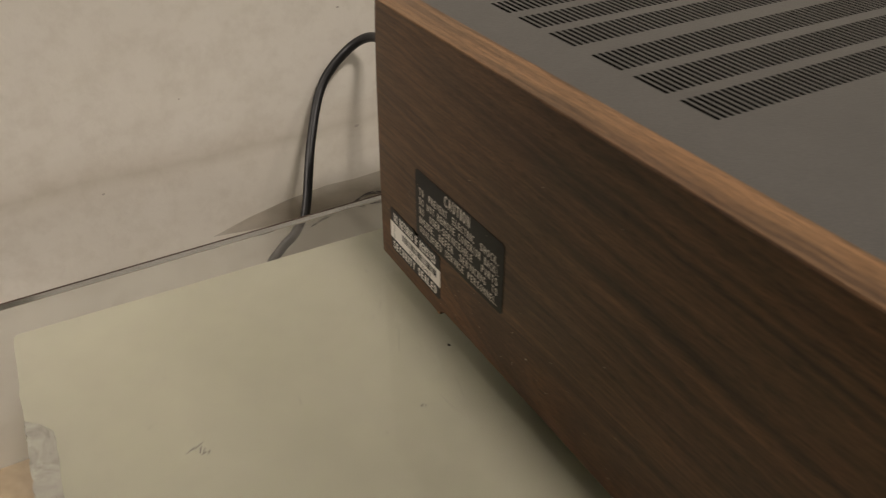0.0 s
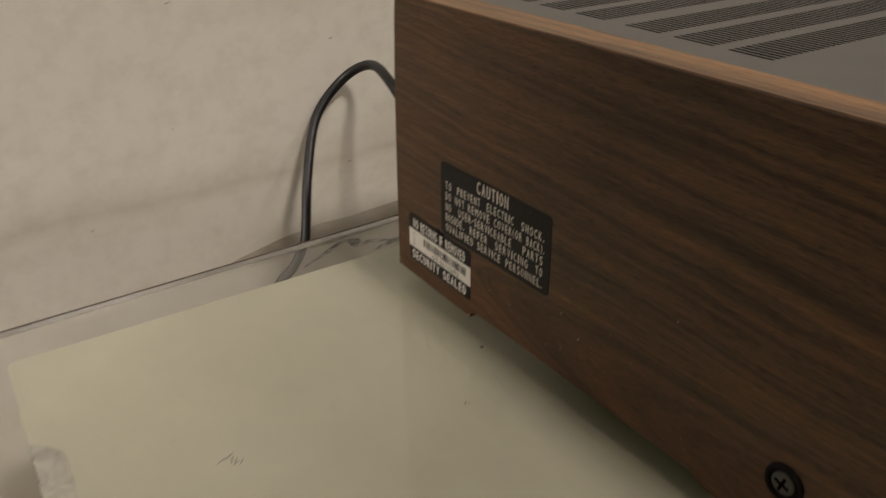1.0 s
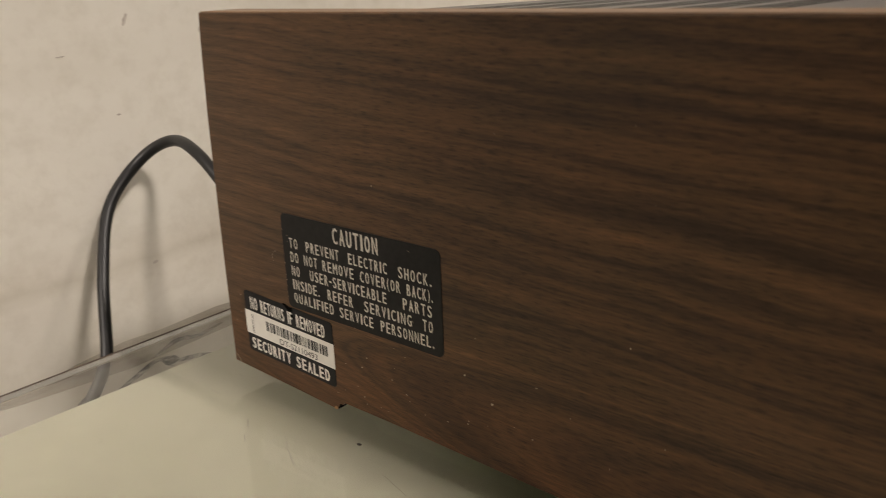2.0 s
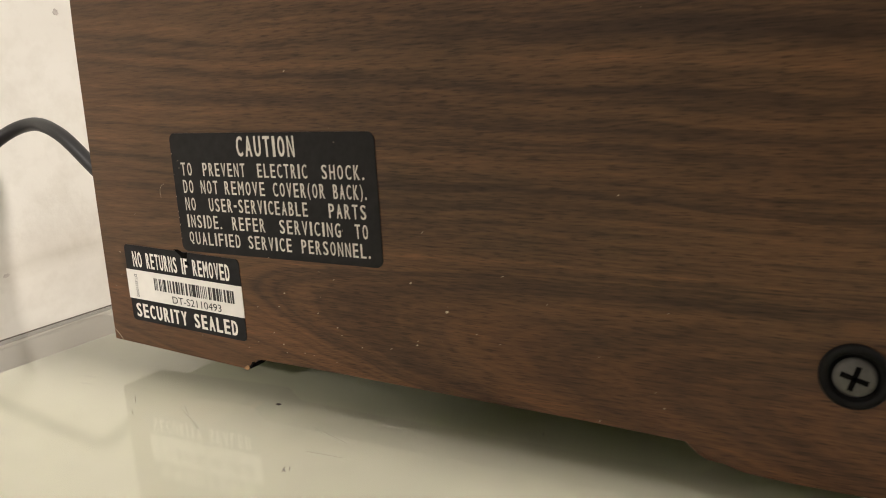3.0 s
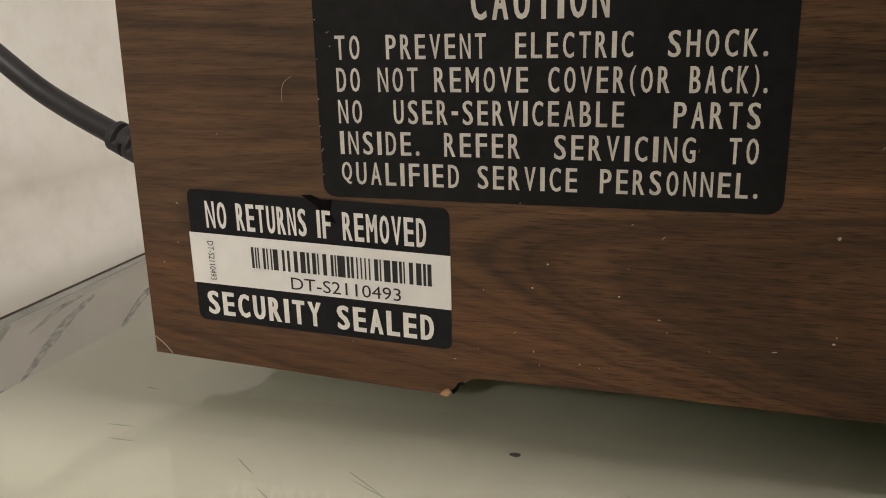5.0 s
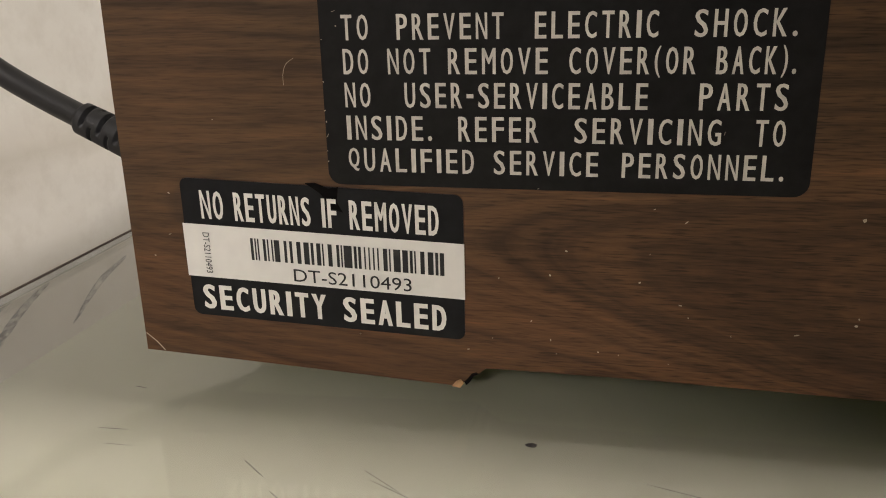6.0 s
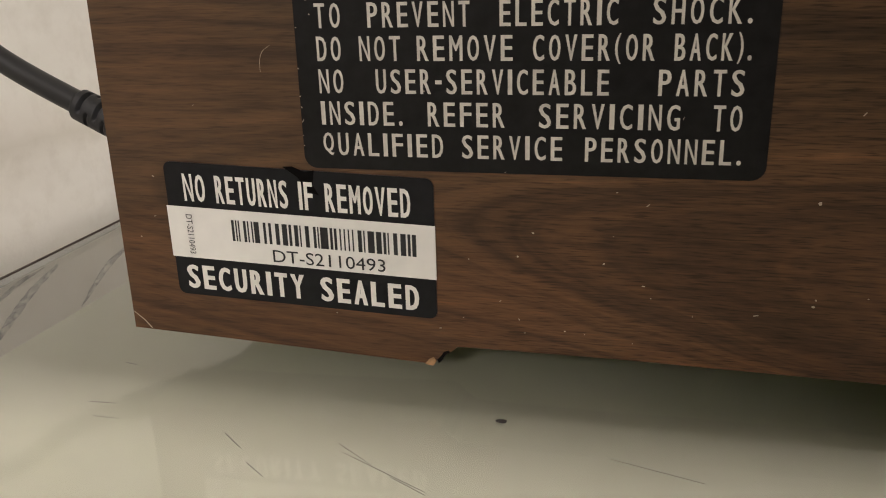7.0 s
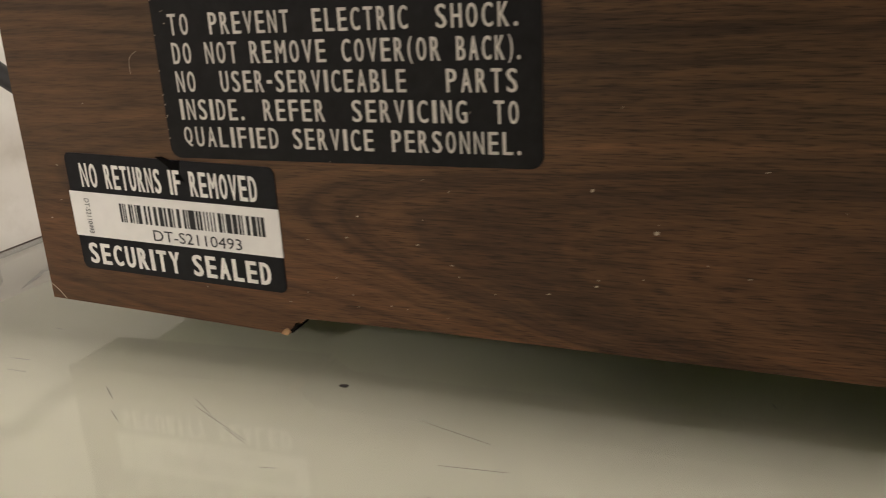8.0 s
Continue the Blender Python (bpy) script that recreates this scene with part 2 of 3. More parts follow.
STEEL = plain("zinc_steel", (0.42, 0.44, 0.40), 0.45, 0.7, 0.08, 120)
DULL = plain("dull_dark_steel", (0.09, 0.088, 0.082), 0.55, 0.4, 0.2, 400)
BLACK = plain("black_rubber", (0.010, 0.010, 0.0115), 0.50, 0.0, 0.15, 500, 0.0001)
CUP = plain("black_plastic_cup", (0.004, 0.004, 0.004), 0.5, 0.0, 0.2, 300, gloss=0.15)
CORD = plain("black_vinyl", (0.0065, 0.0065, 0.0075), 0.42, 0.0, 0.12, 700, 0.00008)
LABEL = plain("black_label_film", (0.013, 0.0125, 0.013), 0.32, 0.0, 0.25, 400, gloss=0.17)
STICKER = plain("black_sticker_vinyl", (0.012, 0.012, 0.014), 0.30, 0.0, 0.2, 400, gloss=0.17)
INK = plain("cream_ink", (0.64, 0.60, 0.54), 0.55, 0.0, 0.10, 900)
WHITE_INK = plain("white_ink", (0.80, 0.77, 0.72), 0.5, 0.0, 0.05, 700)
PAPER = plain("white_paper", (0.80, 0.78, 0.74), 0.5, 0.0, 0.03, 300)
BLACK_INK = plain("black_ink", (0.012, 0.012, 0.013), 0.5)
RAW = plain("raw_chipped_wood", (0.42, 0.25, 0.12), 0.8, 0.0, 0.35, 900, 0.0003)
PALE = plain("pale_dust", (0.46, 0.39, 0.30), 0.8, 0.0, 0.2, 900)
GRIT = plain("dark_grit", (0.03, 0.025, 0.02), 0.8, 0.0, 0.3, 900)
SCUFF = plain("grey_scuff", (0.54, 0.49, 0.43), 0.7, 0.0, 0.15, 600)
SMEAR = plain("grey_smear", (0.262, 0.25, 0.21), 0.6, 0.0, 0.2, 900)
SMUDGE = smudge_or_shade("grey_smudge", (0.12, 0.11, 0.118), 0.82)
# brown tint that stands for a shadow on the wall
SHADE_BAND = smudge_or_shade("brown_shade", (0.32, 0.255, 0.175), 0.48, (14, 14, 40), 0.45)
SOOT = smudge_or_shade("dark_smudge", (0.055, 0.045, 0.045), 0.9)
WALL = wall_paint()
FILM = film_paint()
TORN = torn_film()
GLASS = clear_glass("float_glass", (0.965, 0.972, 0.955), 1.0)
GLASS_BELOW = clear_glass("clean_float_glass", (0.965, 0.972, 0.955), 0.0)
EDGE = plain("ground_glass_edge", (0.085, 0.058, 0.042), 0.7, 0.0, 0.3, 300)
CHROME = plain("chrome_cap", (0.60, 0.68, 0.60), 0.10, 1.0, 0.05, 150)
OAK = plain("tan_board", (0.42, 0.32, 0.21), 0.6, 0.0, 0.15, 120, 0.0005)
FLOORMAT = plain("pale_floor_tiles", (0.42, 0.40, 0.36), 0.5, 0.0, 0.2, 12)
DARKWALL = plain("dim_wall_paint", (0.13, 0.12, 0.105), 0.8, 0.0, 0.06, 20)
CEILING = plain("white_ceiling", (0.78, 0.76, 0.72), 0.8, 0.0, 0.03, 30)
SOCKET = plain("beige_plastic", (0.36, 0.30, 0.23), 0.5, 0.0, 0.06, 200)
RED = plain("red_card", (0.55, 0.045, 0.045), 0.45, 0.0, 0.08, 200)
PANELGLOW = glow("panel_diffuser", (1.0, 0.87, 0.76), 0.5)
LAMPGLOW = glow("lamp_diffuser", (1.0, 0.86, 0.72), 8.0)


# ---- building helpers ----
def box(bm, x0, x1, y0, y1, z0, z1, bevel=0.0, segments=2):
    made = bmesh.ops.create_cube(bm, size=1)["verts"]
    for v in made:
        v.co = Vector((x0 + (v.co.x + 0.5) * (x1 - x0), y0 + (v.co.y + 0.5) * (y1 - y0), z0 + (v.co.z + 0.5) * (z1 - z0)))
    if bevel:
        edges = list({e for v in made for e in v.link_edges})
        bmesh.ops.bevel(bm, geom=edges, offset=bevel, segments=segments, affect="EDGES", profile=0.5)
    return bm


def rod(bm, place, radius, height, steps=40, top=None, bevel=0.0):
    """An upright rod, or a cone where top is given."""
    made = bmesh.ops.create_cone(bm, cap_ends=True, segments=steps, radius1=radius, radius2=radius if top is None else top,
                                 depth=height, matrix=Matrix.Translation(Vector(place) + Vector((0, 0, height / 2))))["verts"]
    if bevel:
        z = place[2] + height
        edges = [e for e in {e for v in made for e in v.link_edges} if all(abs(v.co.z - z) < 1e-6 for v in e.verts)]
        bmesh.ops.bevel(bm, geom=edges, offset=bevel, segments=3, affect="EDGES", profile=0.5)
    return bm


def prism(bm, outline, x0, x1):
    """A plate between x0 and x1 with an outline in y and z."""
    a = [bm.verts.new((x0, y, z)) for y, z in outline]
    b = [bm.verts.new((x1, y, z)) for y, z in outline]
    n = len(outline)
    bm.faces.new(a)
    bm.faces.new(b[::-1])
    for i in range(n):
        bm.faces.new((a[i], b[i], b[(i + 1) % n], a[(i + 1) % n]))
    bmesh.ops.recalc_face_normals(bm, faces=bm.faces)
    return bm


def slab(bm, outline, z0, z1):
    """A plate between z0 and z1 with an outline in x and y."""
    a = [bm.verts.new((x, y, z0)) for x, y in outline]
    b = [bm.verts.new((x, y, z1)) for x, y in outline]
    n = len(outline)
    bm.faces.new(a)
    bm.faces.new(b[::-1])
    for i in range(n):
        bm.faces.new((a[i], b[i], b[(i + 1) % n], a[(i + 1) % n]))
    bmesh.ops.recalc_face_normals(bm, faces=bm.faces)
    return bm


def tube(bm, points, radius, steps=14):
    """A round tube along points; radius is a number or one for each point."""
    pts = [Vector(p) for p in points]
    rings, side = [], None
    for i, p in enumerate(pts):
        d = (pts[min(i + 1, len(pts) - 1)] - pts[max(i - 1, 0)]).normalized()
        if side is None:
            side = d.cross(Vector((0, 0, 1)))
            if side.length < 1e-4:
                side = Vector((1, 0, 0))
        side = (side - d * side.dot(d)).normalized()
        up = d.cross(side)
        r = radius if isinstance(radius, (int, float)) else radius[i]
        rings.append([bm.verts.new(p + (side * math.cos(a) + up * math.sin(a)) * r) for a in (2 * math.pi * k / steps for k in range(steps))])
    for a, b in zip(rings, rings[1:]):
        for k in range(steps):
            bm.faces.new((a[k], a[(k + 1) % steps], b[(k + 1) % steps], b[k]))
    bm.faces.new(rings[0][::-1])
    bm.faces.new(rings[-1])
    bmesh.ops.recalc_face_normals(bm, faces=bm.faces)
    return bm


def spline(points, steps=14):
    """Points on a smooth curve through the given ones."""
    p = [Vector(q) for q in points]
    p = [2 * p[0] - p[1], *p, 2 * p[-1] - p[-2]]
    out = []
    for a, b, c, d in zip(p, p[1:], p[2:], p[3:]):
        for k in range(steps):
            u = k / steps
            out.append(0.5 * (2 * b + (c - a) * u + (2 * a - 5 * b + 4 * c - d) * u * u + (3 * b - a - 3 * c + d) * u ** 3))
    return out + [p[-2]]


def rounded(y0, y1, z0, z1, r, slope=0.0, steps=6):
    """A rectangle with round corners in y and z; slope tilts it."""
    out = []
    for cy, cz, a0 in ((y1 - r, z1 - r, 0), (y0 + r, z1 - r, 90), (y0 + r, z0 + r, 180), (y1 - r, z0 + r, 270)):
        for k in range(steps + 1):
            a = radians(a0 + 90 * k / steps)
            y = cy + r * math.cos(a)
            out.append((y, cz + r * math.sin(a) + slope * (y - y1)))
    return out


def thing(name, place, label, category, group="", kind=""):
    ob = new(name)
    ob.empty_display_size = 0.02
    ob.location = place
    return tagged(ob, label, category, group, kind)


def part(name, bm, material, parent=None, label="", smooth=False):
    mesh = bpy.data.meshes.new(name)
    bm.to_mesh(mesh)
    bm.free()
    mesh.materials.append(material)
    if smooth:
        for f in mesh.polygons:
            f.use_smooth = True
    ob = new(name, mesh)
    if parent is not None:
        ob.parent = parent
        root = parent
        while root.parent is not None:
            root = root.parent
        if parent.parent is None:
            ob.matrix_parent_inverse = Matrix.Translation(root.location).inverted()
    if label:
        tagged(ob, label)
    return ob


def structure(name, bm, material, label, category):
    return tagged(part(name, bm, material), label, category, kind="structure")


def letters(name, text, y0, y1, z0, z1, x, material, parent, weight=0.02, slope=0.0, ref=0.0, upright=False, spacing=1.0):
    """Printed words that fill a rectangle of a plate that faces -x; y0 is where they begin, y1 (smaller) where they end.
    upright: the words run down the plate."""
    curve = bpy.data.curves.new(name, "FONT")
    curve.body, curve.offset, curve.resolution_u, curve.space_character = text, weight, 3, spacing
    temp = bpy.data.objects.new(name, curve)
    mesh = bpy.data.meshes.new_from_object(temp)
    bpy.data.objects.remove(temp)
    co = np.zeros(len(mesh.vertices) * 3)
    mesh.vertices.foreach_get("co", co)
    co = co.reshape(-1, 3)
    lo, hi = co.min(0), co.max(0)
    u, v = (co[:, 0] - lo[0]) / (hi[0] - lo[0]), (co[:, 1] - lo[1]) / (hi[1] - lo[1])
    if upright:
        u, v = v, 1 - u
    out = np.zeros_like(co)
    out[:, 0] = x
    out[:, 1] = y0 + (y1 - y0) * u
    out[:, 2] = z0 + (z1 - z0) * v + slope * (out[:, 1] - ref)
    mesh.vertices.foreach_set("co", out.ravel())
    mesh.update()
    mesh.materials.clear()
    mesh.materials.append(material)
    ob = new(name, mesh)
    ob.parent = parent
    return ob


@functools.lru_cache(maxsize=None)
def glyph(char):
    """Outline points of one letter in a unit box, its triangles, and the pairs of points along its rim with the point across."""
    curve = bpy.data.curves.new("glyph", "FONT")
    curve.body, curve.resolution_u = char, 3
    temp = bpy.data.objects.new("glyph", curve)
    mesh = bpy.data.meshes.new_from_object(temp)
    bpy.data.objects.remove(temp)
    bm = bmesh.new()
    bm.from_mesh(mesh)
    bpy.data.meshes.remove(mesh)
    bmesh.ops.remove_doubles(bm, verts=bm.verts, dist=1e-5)
    bm.verts.index_update()
    co = np.array([v.co[:2] for v in bm.verts])
    lo, hi = co.min(0), co.max(0)
    faces = [tuple(v.index for v in f.verts) for f in bm.faces]
    rim = []
    for e in bm.edges:
        if len(e.link_faces) == 1:
            a, b = (v.index for v in e.verts)
            rim.append((a, b, next(v.index for v in e.link_faces[0].verts if v.index not in (a, b))))
    bm.free()
    return (co - lo) / np.maximum(hi - lo, 1e-6), faces, rim


def gothic(text, y0, y1, z0, z1, x, material, parent, stroke=(0.055, 0.02), space=0.30, slope=0.0, ref=0.0):
    """A printed word in narrow block capitals of even width, between y0 and y1 (smaller) of a plate that faces -x.
    stroke: how much the strokes are thickened, across and up, in letter heights."""
    thin = {"I": 0.40, ".": 0.36, "-": 0.62, "(": 0.50, ")": 0.50, "1": 0.6, "M": 1.14, "W": 1.2}
    cells = [thin.get(c, 1.0) for c in text]
    unit = abs(y1 - y0) / (sum(cells) + space * (len(text) - 1))
    high = z1 - z0
    ty, tz = stroke[0] * high, stroke[1] * high
    points, faces, at = [], [], y0
    for c, cell in zip(text, cells):
        co, tris, rim = glyph(c)
        wide, a, b = cell * unit, z0, z1
        if c == ".":
            b = z0 + high * 0.20
        elif c == "-":
            a, b = z0 + high * 0.40, z0 + high * 0.56
        elif c in "()":
            a, b = z0 - high * 0.12, z1 + high * 0.04
        if c in "I.-":
            wide = min(wide, 0.22 * high) if c != "-" else wide
            shift = (cell * unit - wide) / 2
        else:
            shift = 0.0
        keep_y, keep_z = min(ty, wide * 0.3), min(tz, (b - a) * 0.3)
        if c in "()":
            keep_y *= 0.3
        p = np.column_stack((keep_y + co[:, 0] * (wide - 2 * keep_y), a + keep_z + co[:, 1] * (b - a - 2 * keep_z)))
        push, count = np.zeros_like(p), np.zeros(len(p))
        for i, j, k in rim:
            d = p[j] - p[i]
            n = np.array((d[1], -d[0])) / (np.hypot(*d) + 1e-12)
            n = -n if np.dot(n, p[k] - p[i]) > 0 else n
            push[[i, j]] += n
            count[[i, j]] += 1
        length = np.maximum((push ** 2).sum(1), 1e-6)
        push = push * np.minimum(2.0 / length, 1.6)[:, None] * (count > 0)[:, None]
        p = p + push * np.array((keep_y, keep_z))
        base = len(points)
        points += [(x, at - shift - u, v + slope * (at - shift - u - ref)) for u, v in p]
        faces += [tuple(base + k for k in f) for f in tris]
        at -= (cell + space) * unit
    mesh = bpy.data.meshes.new("lettering")
    mesh.from_pydata(points, [], faces)
    mesh.materials.append(material)
    ob = new("lettering", mesh)
    ob.parent = parent
    return ob


# ---- the room ----
north = structure("wall_north", box(bmesh.new(), -1.80, 2.6, WALL_Y, WALL_Y + 0.12, FLOOR_Z, CEIL_Z), WALL, "off-white painted wall, grimy and scuffed", "wall")
random.seed(31)
marks = bmesh.new()
for x, z, w, h, turn in ((0.103, 0.127, 0.0017, 0.0018, 0.2), (0.058, 0.135, 0.0010, 0.0040, -0.4), (0.021, 0.120, 0.0026, 0.0004, 0.05), (0.047, 0.088, 0.0012, 0.0006, 0.1), (-0.052, 0.121, 0.0020, 0.0007, 0.2), (-0.115, 0.000, 0.0012, 0.0006, 0.3), (-0.06, 0.05, 0.0006, 0.0005, 0.0), (0.055, 0.004, 0.0020, 0.0010, 0.2)):
    ring = []
    for k in range(12):
        a = 2 * math.pi * k / 12
        u, v = w * math.cos(a) * random.uniform(0.6, 1.2), h * math.sin(a) * random.uniform(0.6, 1.2)
        ring.append((x + u * math.cos(turn) - v * math.sin(turn), z + u * math.sin(turn) + v * math.cos(turn)))
    front = [marks.verts.new((px, WALL_Y - 0.00025, pz)) for px, pz in ring]
    back = [marks.verts.new((px, WALL_Y + 0.001, pz)) for px, pz in ring]
    marks.faces.new(front)
    for k in range(12):
        marks.faces.new((front[k], back[k], back[(k + 1) % 12], front[(k + 1) % 12]))
bmesh.ops.recalc_face_normals(marks, faces=marks.faces)
tagged(part("scuffs", marks, SCUFF, north, "small grey scuffs"), kind="stuff")


def wall_ribbon(bm, points, width, lift):
    """A tapered thin streak on the wall along points in x and z."""
    line = [p.xz for p in spline([(x, 0, z) for x, z in points], 6)]
    n = len(line) - 1
    rows = []
    for k, p in enumerate(line):
        d = (line[min(k + 1, n)] - line[max(k - 1, 0)]).normalized()
        w = width * (0.25 + 0.75 * math.sin(math.pi * min(1.0, (k + 1) / (n * 0.6 + 1) * 0.5 if k < n * 0.6 else 0.5 + (k - n * 0.6) / (n * 0.8)))) * random.uniform(0.85, 1.15)
        rows.append([bm.verts.new((p.x - d.y * w * q, WALL_Y - lift, p.y + d.x * w * q)) for q in (-0.5, 0.5)])
    for a, b in zip(rows, rows[1:]):
        bm.faces.new((a[0], a[1], b[1], b[0]))


random.seed(77)
smears, soot = bmesh.new(), bmesh.new()
for k, (points, width) in enumerate((
        (((0.160, -0.051), (0.143, -0.056), (0.130, -0.062), (0.112, -0.071)), 0.0042), (((0.152, -0.049), (0.138, -0.050), (0.120, -0.054)), 0.0022),
        (((0.058, -0.0610), (0.045, -0.0595), (0.032, -0.0640), (0.014, -0.0700)), 0.0030), (((0.052, -0.0640), (0.070, -0.0660), (0.094, -0.0725)), 0.0028),
        (((0.108, -0.0725), (0.090, -0.0705), (0.070, -0.0735)), 0.0040), (((0.092, -0.0520), (0.075, -0.0540), (0.060, -0.0520), (0.044, -0.0570)), 0.0028),
        (((0.215, -0.058), (0.192, -0.063), (0.170, -0.074)), 0.0034))):
    wall_ribbon(smears, points, width, 0.00030 + 0.00004 * k)
wall_ribbon(soot, ((0.0505, -0.0630), (0.0550, -0.0626), (0.0600, -0.0634)), 0.0050, 0.00075)
wall_ribbon(soot, ((0.0490, -0.0605), (0.0540, -0.0645), (0.0575, -0.0660)), 0.0026, 0.00085)
# shadow low on the wall, drawn as a brownish patch
shade_band = bmesh.new()
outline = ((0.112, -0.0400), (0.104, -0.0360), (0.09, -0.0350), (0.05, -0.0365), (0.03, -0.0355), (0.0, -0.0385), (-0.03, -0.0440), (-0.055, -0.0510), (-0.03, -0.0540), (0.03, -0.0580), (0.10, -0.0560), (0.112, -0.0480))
shade_band.faces.new([shade_band.verts.new((x, WALL_Y - 0.00022, z)) for x, z in outline])
tagged(part("smear_or_shade", shade_band, SHADE_BAND, north, "brownish band, a shadow painted on the wall"), kind="stuff")
tagged(part("smear_or_shade", smears, SMUDGE, north, "grey rubbed smears"), kind="stuff")
tagged(part("smear_or_shade", soot, SOOT, north, "dark rubbed spot"), kind="stuff")
structure("wall_south", box(bmesh.new(), -1.80, 2.6, -3.62, -3.5, FLOOR_Z, CEIL_Z), DARKWALL, "plain dim painted wall", "wall")
structure("wall_west", box(bmesh.new(), -1.80, -1.70, -3.5, WALL_Y, FLOOR_Z, CEIL_Z), DARKWALL, "plain dim painted wall", "wall")
# added out of view to keep the left lamp off the panel's front
structure("shading_wall", box(bmesh.new(), -0.86, -0.76, -3.5, -0.082, FLOOR_Z, CEIL_Z), DARKWALL, "plain dim wall out of view, added to shade the amplifier's front", "wall")
structure("wall_east", box(bmesh.new(), 2.5, 2.6, -3.5, WALL_Y, FLOOR_Z, CEIL_Z), DARKWALL, "plain dim painted wall", "wall")
structure("floor", box(bmesh.new(), -1.80, 2.6, -3.62, WALL_Y + 0.12, FLOOR_Z - 0.1, FLOOR_Z), FLOORMAT, "pale floor of the room", "floor")
structure("ceiling", box(bmesh.new(), -1.80, 2.6, -3.62, WALL_Y + 0.12, CEIL_Z, CEIL_Z + 0.1), CEILING, "plain white ceiling", "ceiling")
board = structure("trim", box(bmesh.new(), -1.69, 2.49, WALL_Y - 0.045, WALL_Y - 0.0005, FLOOR_Z, -0.185, 0.003), OAK, "tan board along the foot of the wall", "skirting")

gaps = bmesh.new()
for x, long in ((-0.242, 0.006), (-0.224, 0.005), (-0.205, 0.007), (-0.188, 0.003), (-0.160, 0.008), (-0.130, 0.005)):
    box(gaps, x, x + long, WALL_Y - 0.0458, WALL_Y - 0.040, -0.1875, -0.1845)
tagged(part("gap", gaps, INSIDE, board, "dark gaps along the top of the board"), kind="stuff")

# ---- ceiling lamps ----
fitting = thing("ceiling_light", (KEY[0], KEY[1], CEIL_Z), "small round downlight that is switched on", "lamp")
part("housing", rod(bmesh.new(), (KEY[0], KEY[1], CEIL_Z - 0.022), 0.20, 0.021, 48), CEILING, fitting)
part("diffuser", rod(bmesh.new(), (KEY[0], KEY[1], CEIL_Z - 0.027), 0.175, 0.004, 48), LAMPGLOW, fitting, "glowing warm diffuser")
panel = thing("ceiling_panel", (SIDE[0], SIDE[1], CEIL_Z), "square white ceiling light panel that is switched on", "lamp")
part("frame", box(bmesh.new(), SIDE[0] - 0.25, SIDE[0] + 0.25, SIDE[1] - 0.25, SIDE[1] + 0.25, CEIL_Z - 0.02, CEIL_Z - 0.0005, 0.004), CEILING, panel)
part("diffuser", box(bmesh.new(), SIDE[0] - 0.23, SIDE[0] + 0.23, SIDE[1] - 0.23, SIDE[1] + 0.23, CEIL_Z - 0.026, CEIL_Z - 0.0205), PANELGLOW, panel, "glowing white diffuser")
sconce = thing("wall_light", (-1.70, LOW[1], LOW[2]), "square warm wall light that is switched on", "lamp")
part("housing", box(bmesh.new(), -1.6995, -1.675, LOW[1] - 0.115, LOW[1] + 0.115, LOW[2] - 0.135, LOW[2] + 0.135, 0.004), CEILING, sconce)
part("diffuser", box(bmesh.new(), -1.6745, -1.668, LOW[1] - 0.10, LOW[1] + 0.10, LOW[2] - 0.12, LOW[2] + 0.12, 0.002), LAMPGLOW, sconce, "glowing warm diffuser")

# ---- glass table ----
TABLE_X0, TABLE_X1, TABLE_Y0 = -0.235, 0.62, -0.52
table = thing("glass_table", (0.19, -0.22, FLOOR_Z), "clear glass table top on posts, cream film stuck beneath", "table")
glass = part("glass_top", box(bmesh.new(), TABLE_X0, TABLE_X1, TABLE_Y0, GLASS_EDGE, -GLASS_T, 0.0, 0.0005), GLASS, table, "clear greenish float glass")
glass.data.materials.append(GLASS_BELOW)
for face in glass.data.polygons:
    face.material_index = 0 if face.normal.z > 0.9 else 1
glass.visible_shadow = False
part("glass_edge", box(bmesh.new(), TABLE_X0, TABLE_X1, GLASS_EDGE + 0.0002, GLASS_EDGE + 0.0010, -0.0014, 0.0), EDGE, table, "dark ground rear arris of the glass")

# film under the glass: an uneven edge with a torn place
random.seed(5)
rim = [(TABLE_X1 - 0.01, FILM_EDGE - 0.023), (-0.179, FILM_EDGE - 0.0015), (-0.1808, FILM_EDGE - 0.0035)]
for k in range(1, 90):
    y = FILM_EDGE - 0.004 - k * 0.006
    if y < TABLE_Y0 + 0.01:
        break
    x = -0.1812 - 0.055 * (FILM_EDGE - y) + random.uniform(-0.0004, 0.0004) * (1 if y > -0.02 else 2)
    if -0.090 < y < -0.024:
        x = -0.1742 - 0.0095 * max(0.0, 1 - (-0.024 - y) / 0.012) ** 1.8 + random.uniform(-0.0003, 0.0003) + 0.07 * (y + 0.036)
    rim.append((x, y))
rim += [(rim[-1][0], TABLE_Y0 + 0.01), (TABLE_X1 - 0.01, TABLE_Y0 + 0.01)]
part("film", slab(bmesh.new(), rim, -GLASS_T - 0.0006, -GLASS_T + 0.0004), FILM, table, "cream painted film with faint stains")
random.seed(8)
tear = [(-0.1809 - 0.055 * (FILM_EDGE - y) + random.uniform(-0.0005, 0.0005), y) for y in [-0.020 - 0.002 * k for k in range(33)]]
tear += [(-0.1760, -0.086), (-0.1745, -0.072), (-0.1735, -0.056), (-0.1722, -0.044), (-0.1715, -0.036), (-0.1722, -0.029), (-0.1745, -0.0235), (-0.179, -0.0200)]
part("torn_film_patch", slab(bmesh.new(), tear, -GLASS_T - 0.0010, -GLASS_T + 0.0002), TORN, table, "grey streaky torn backing")

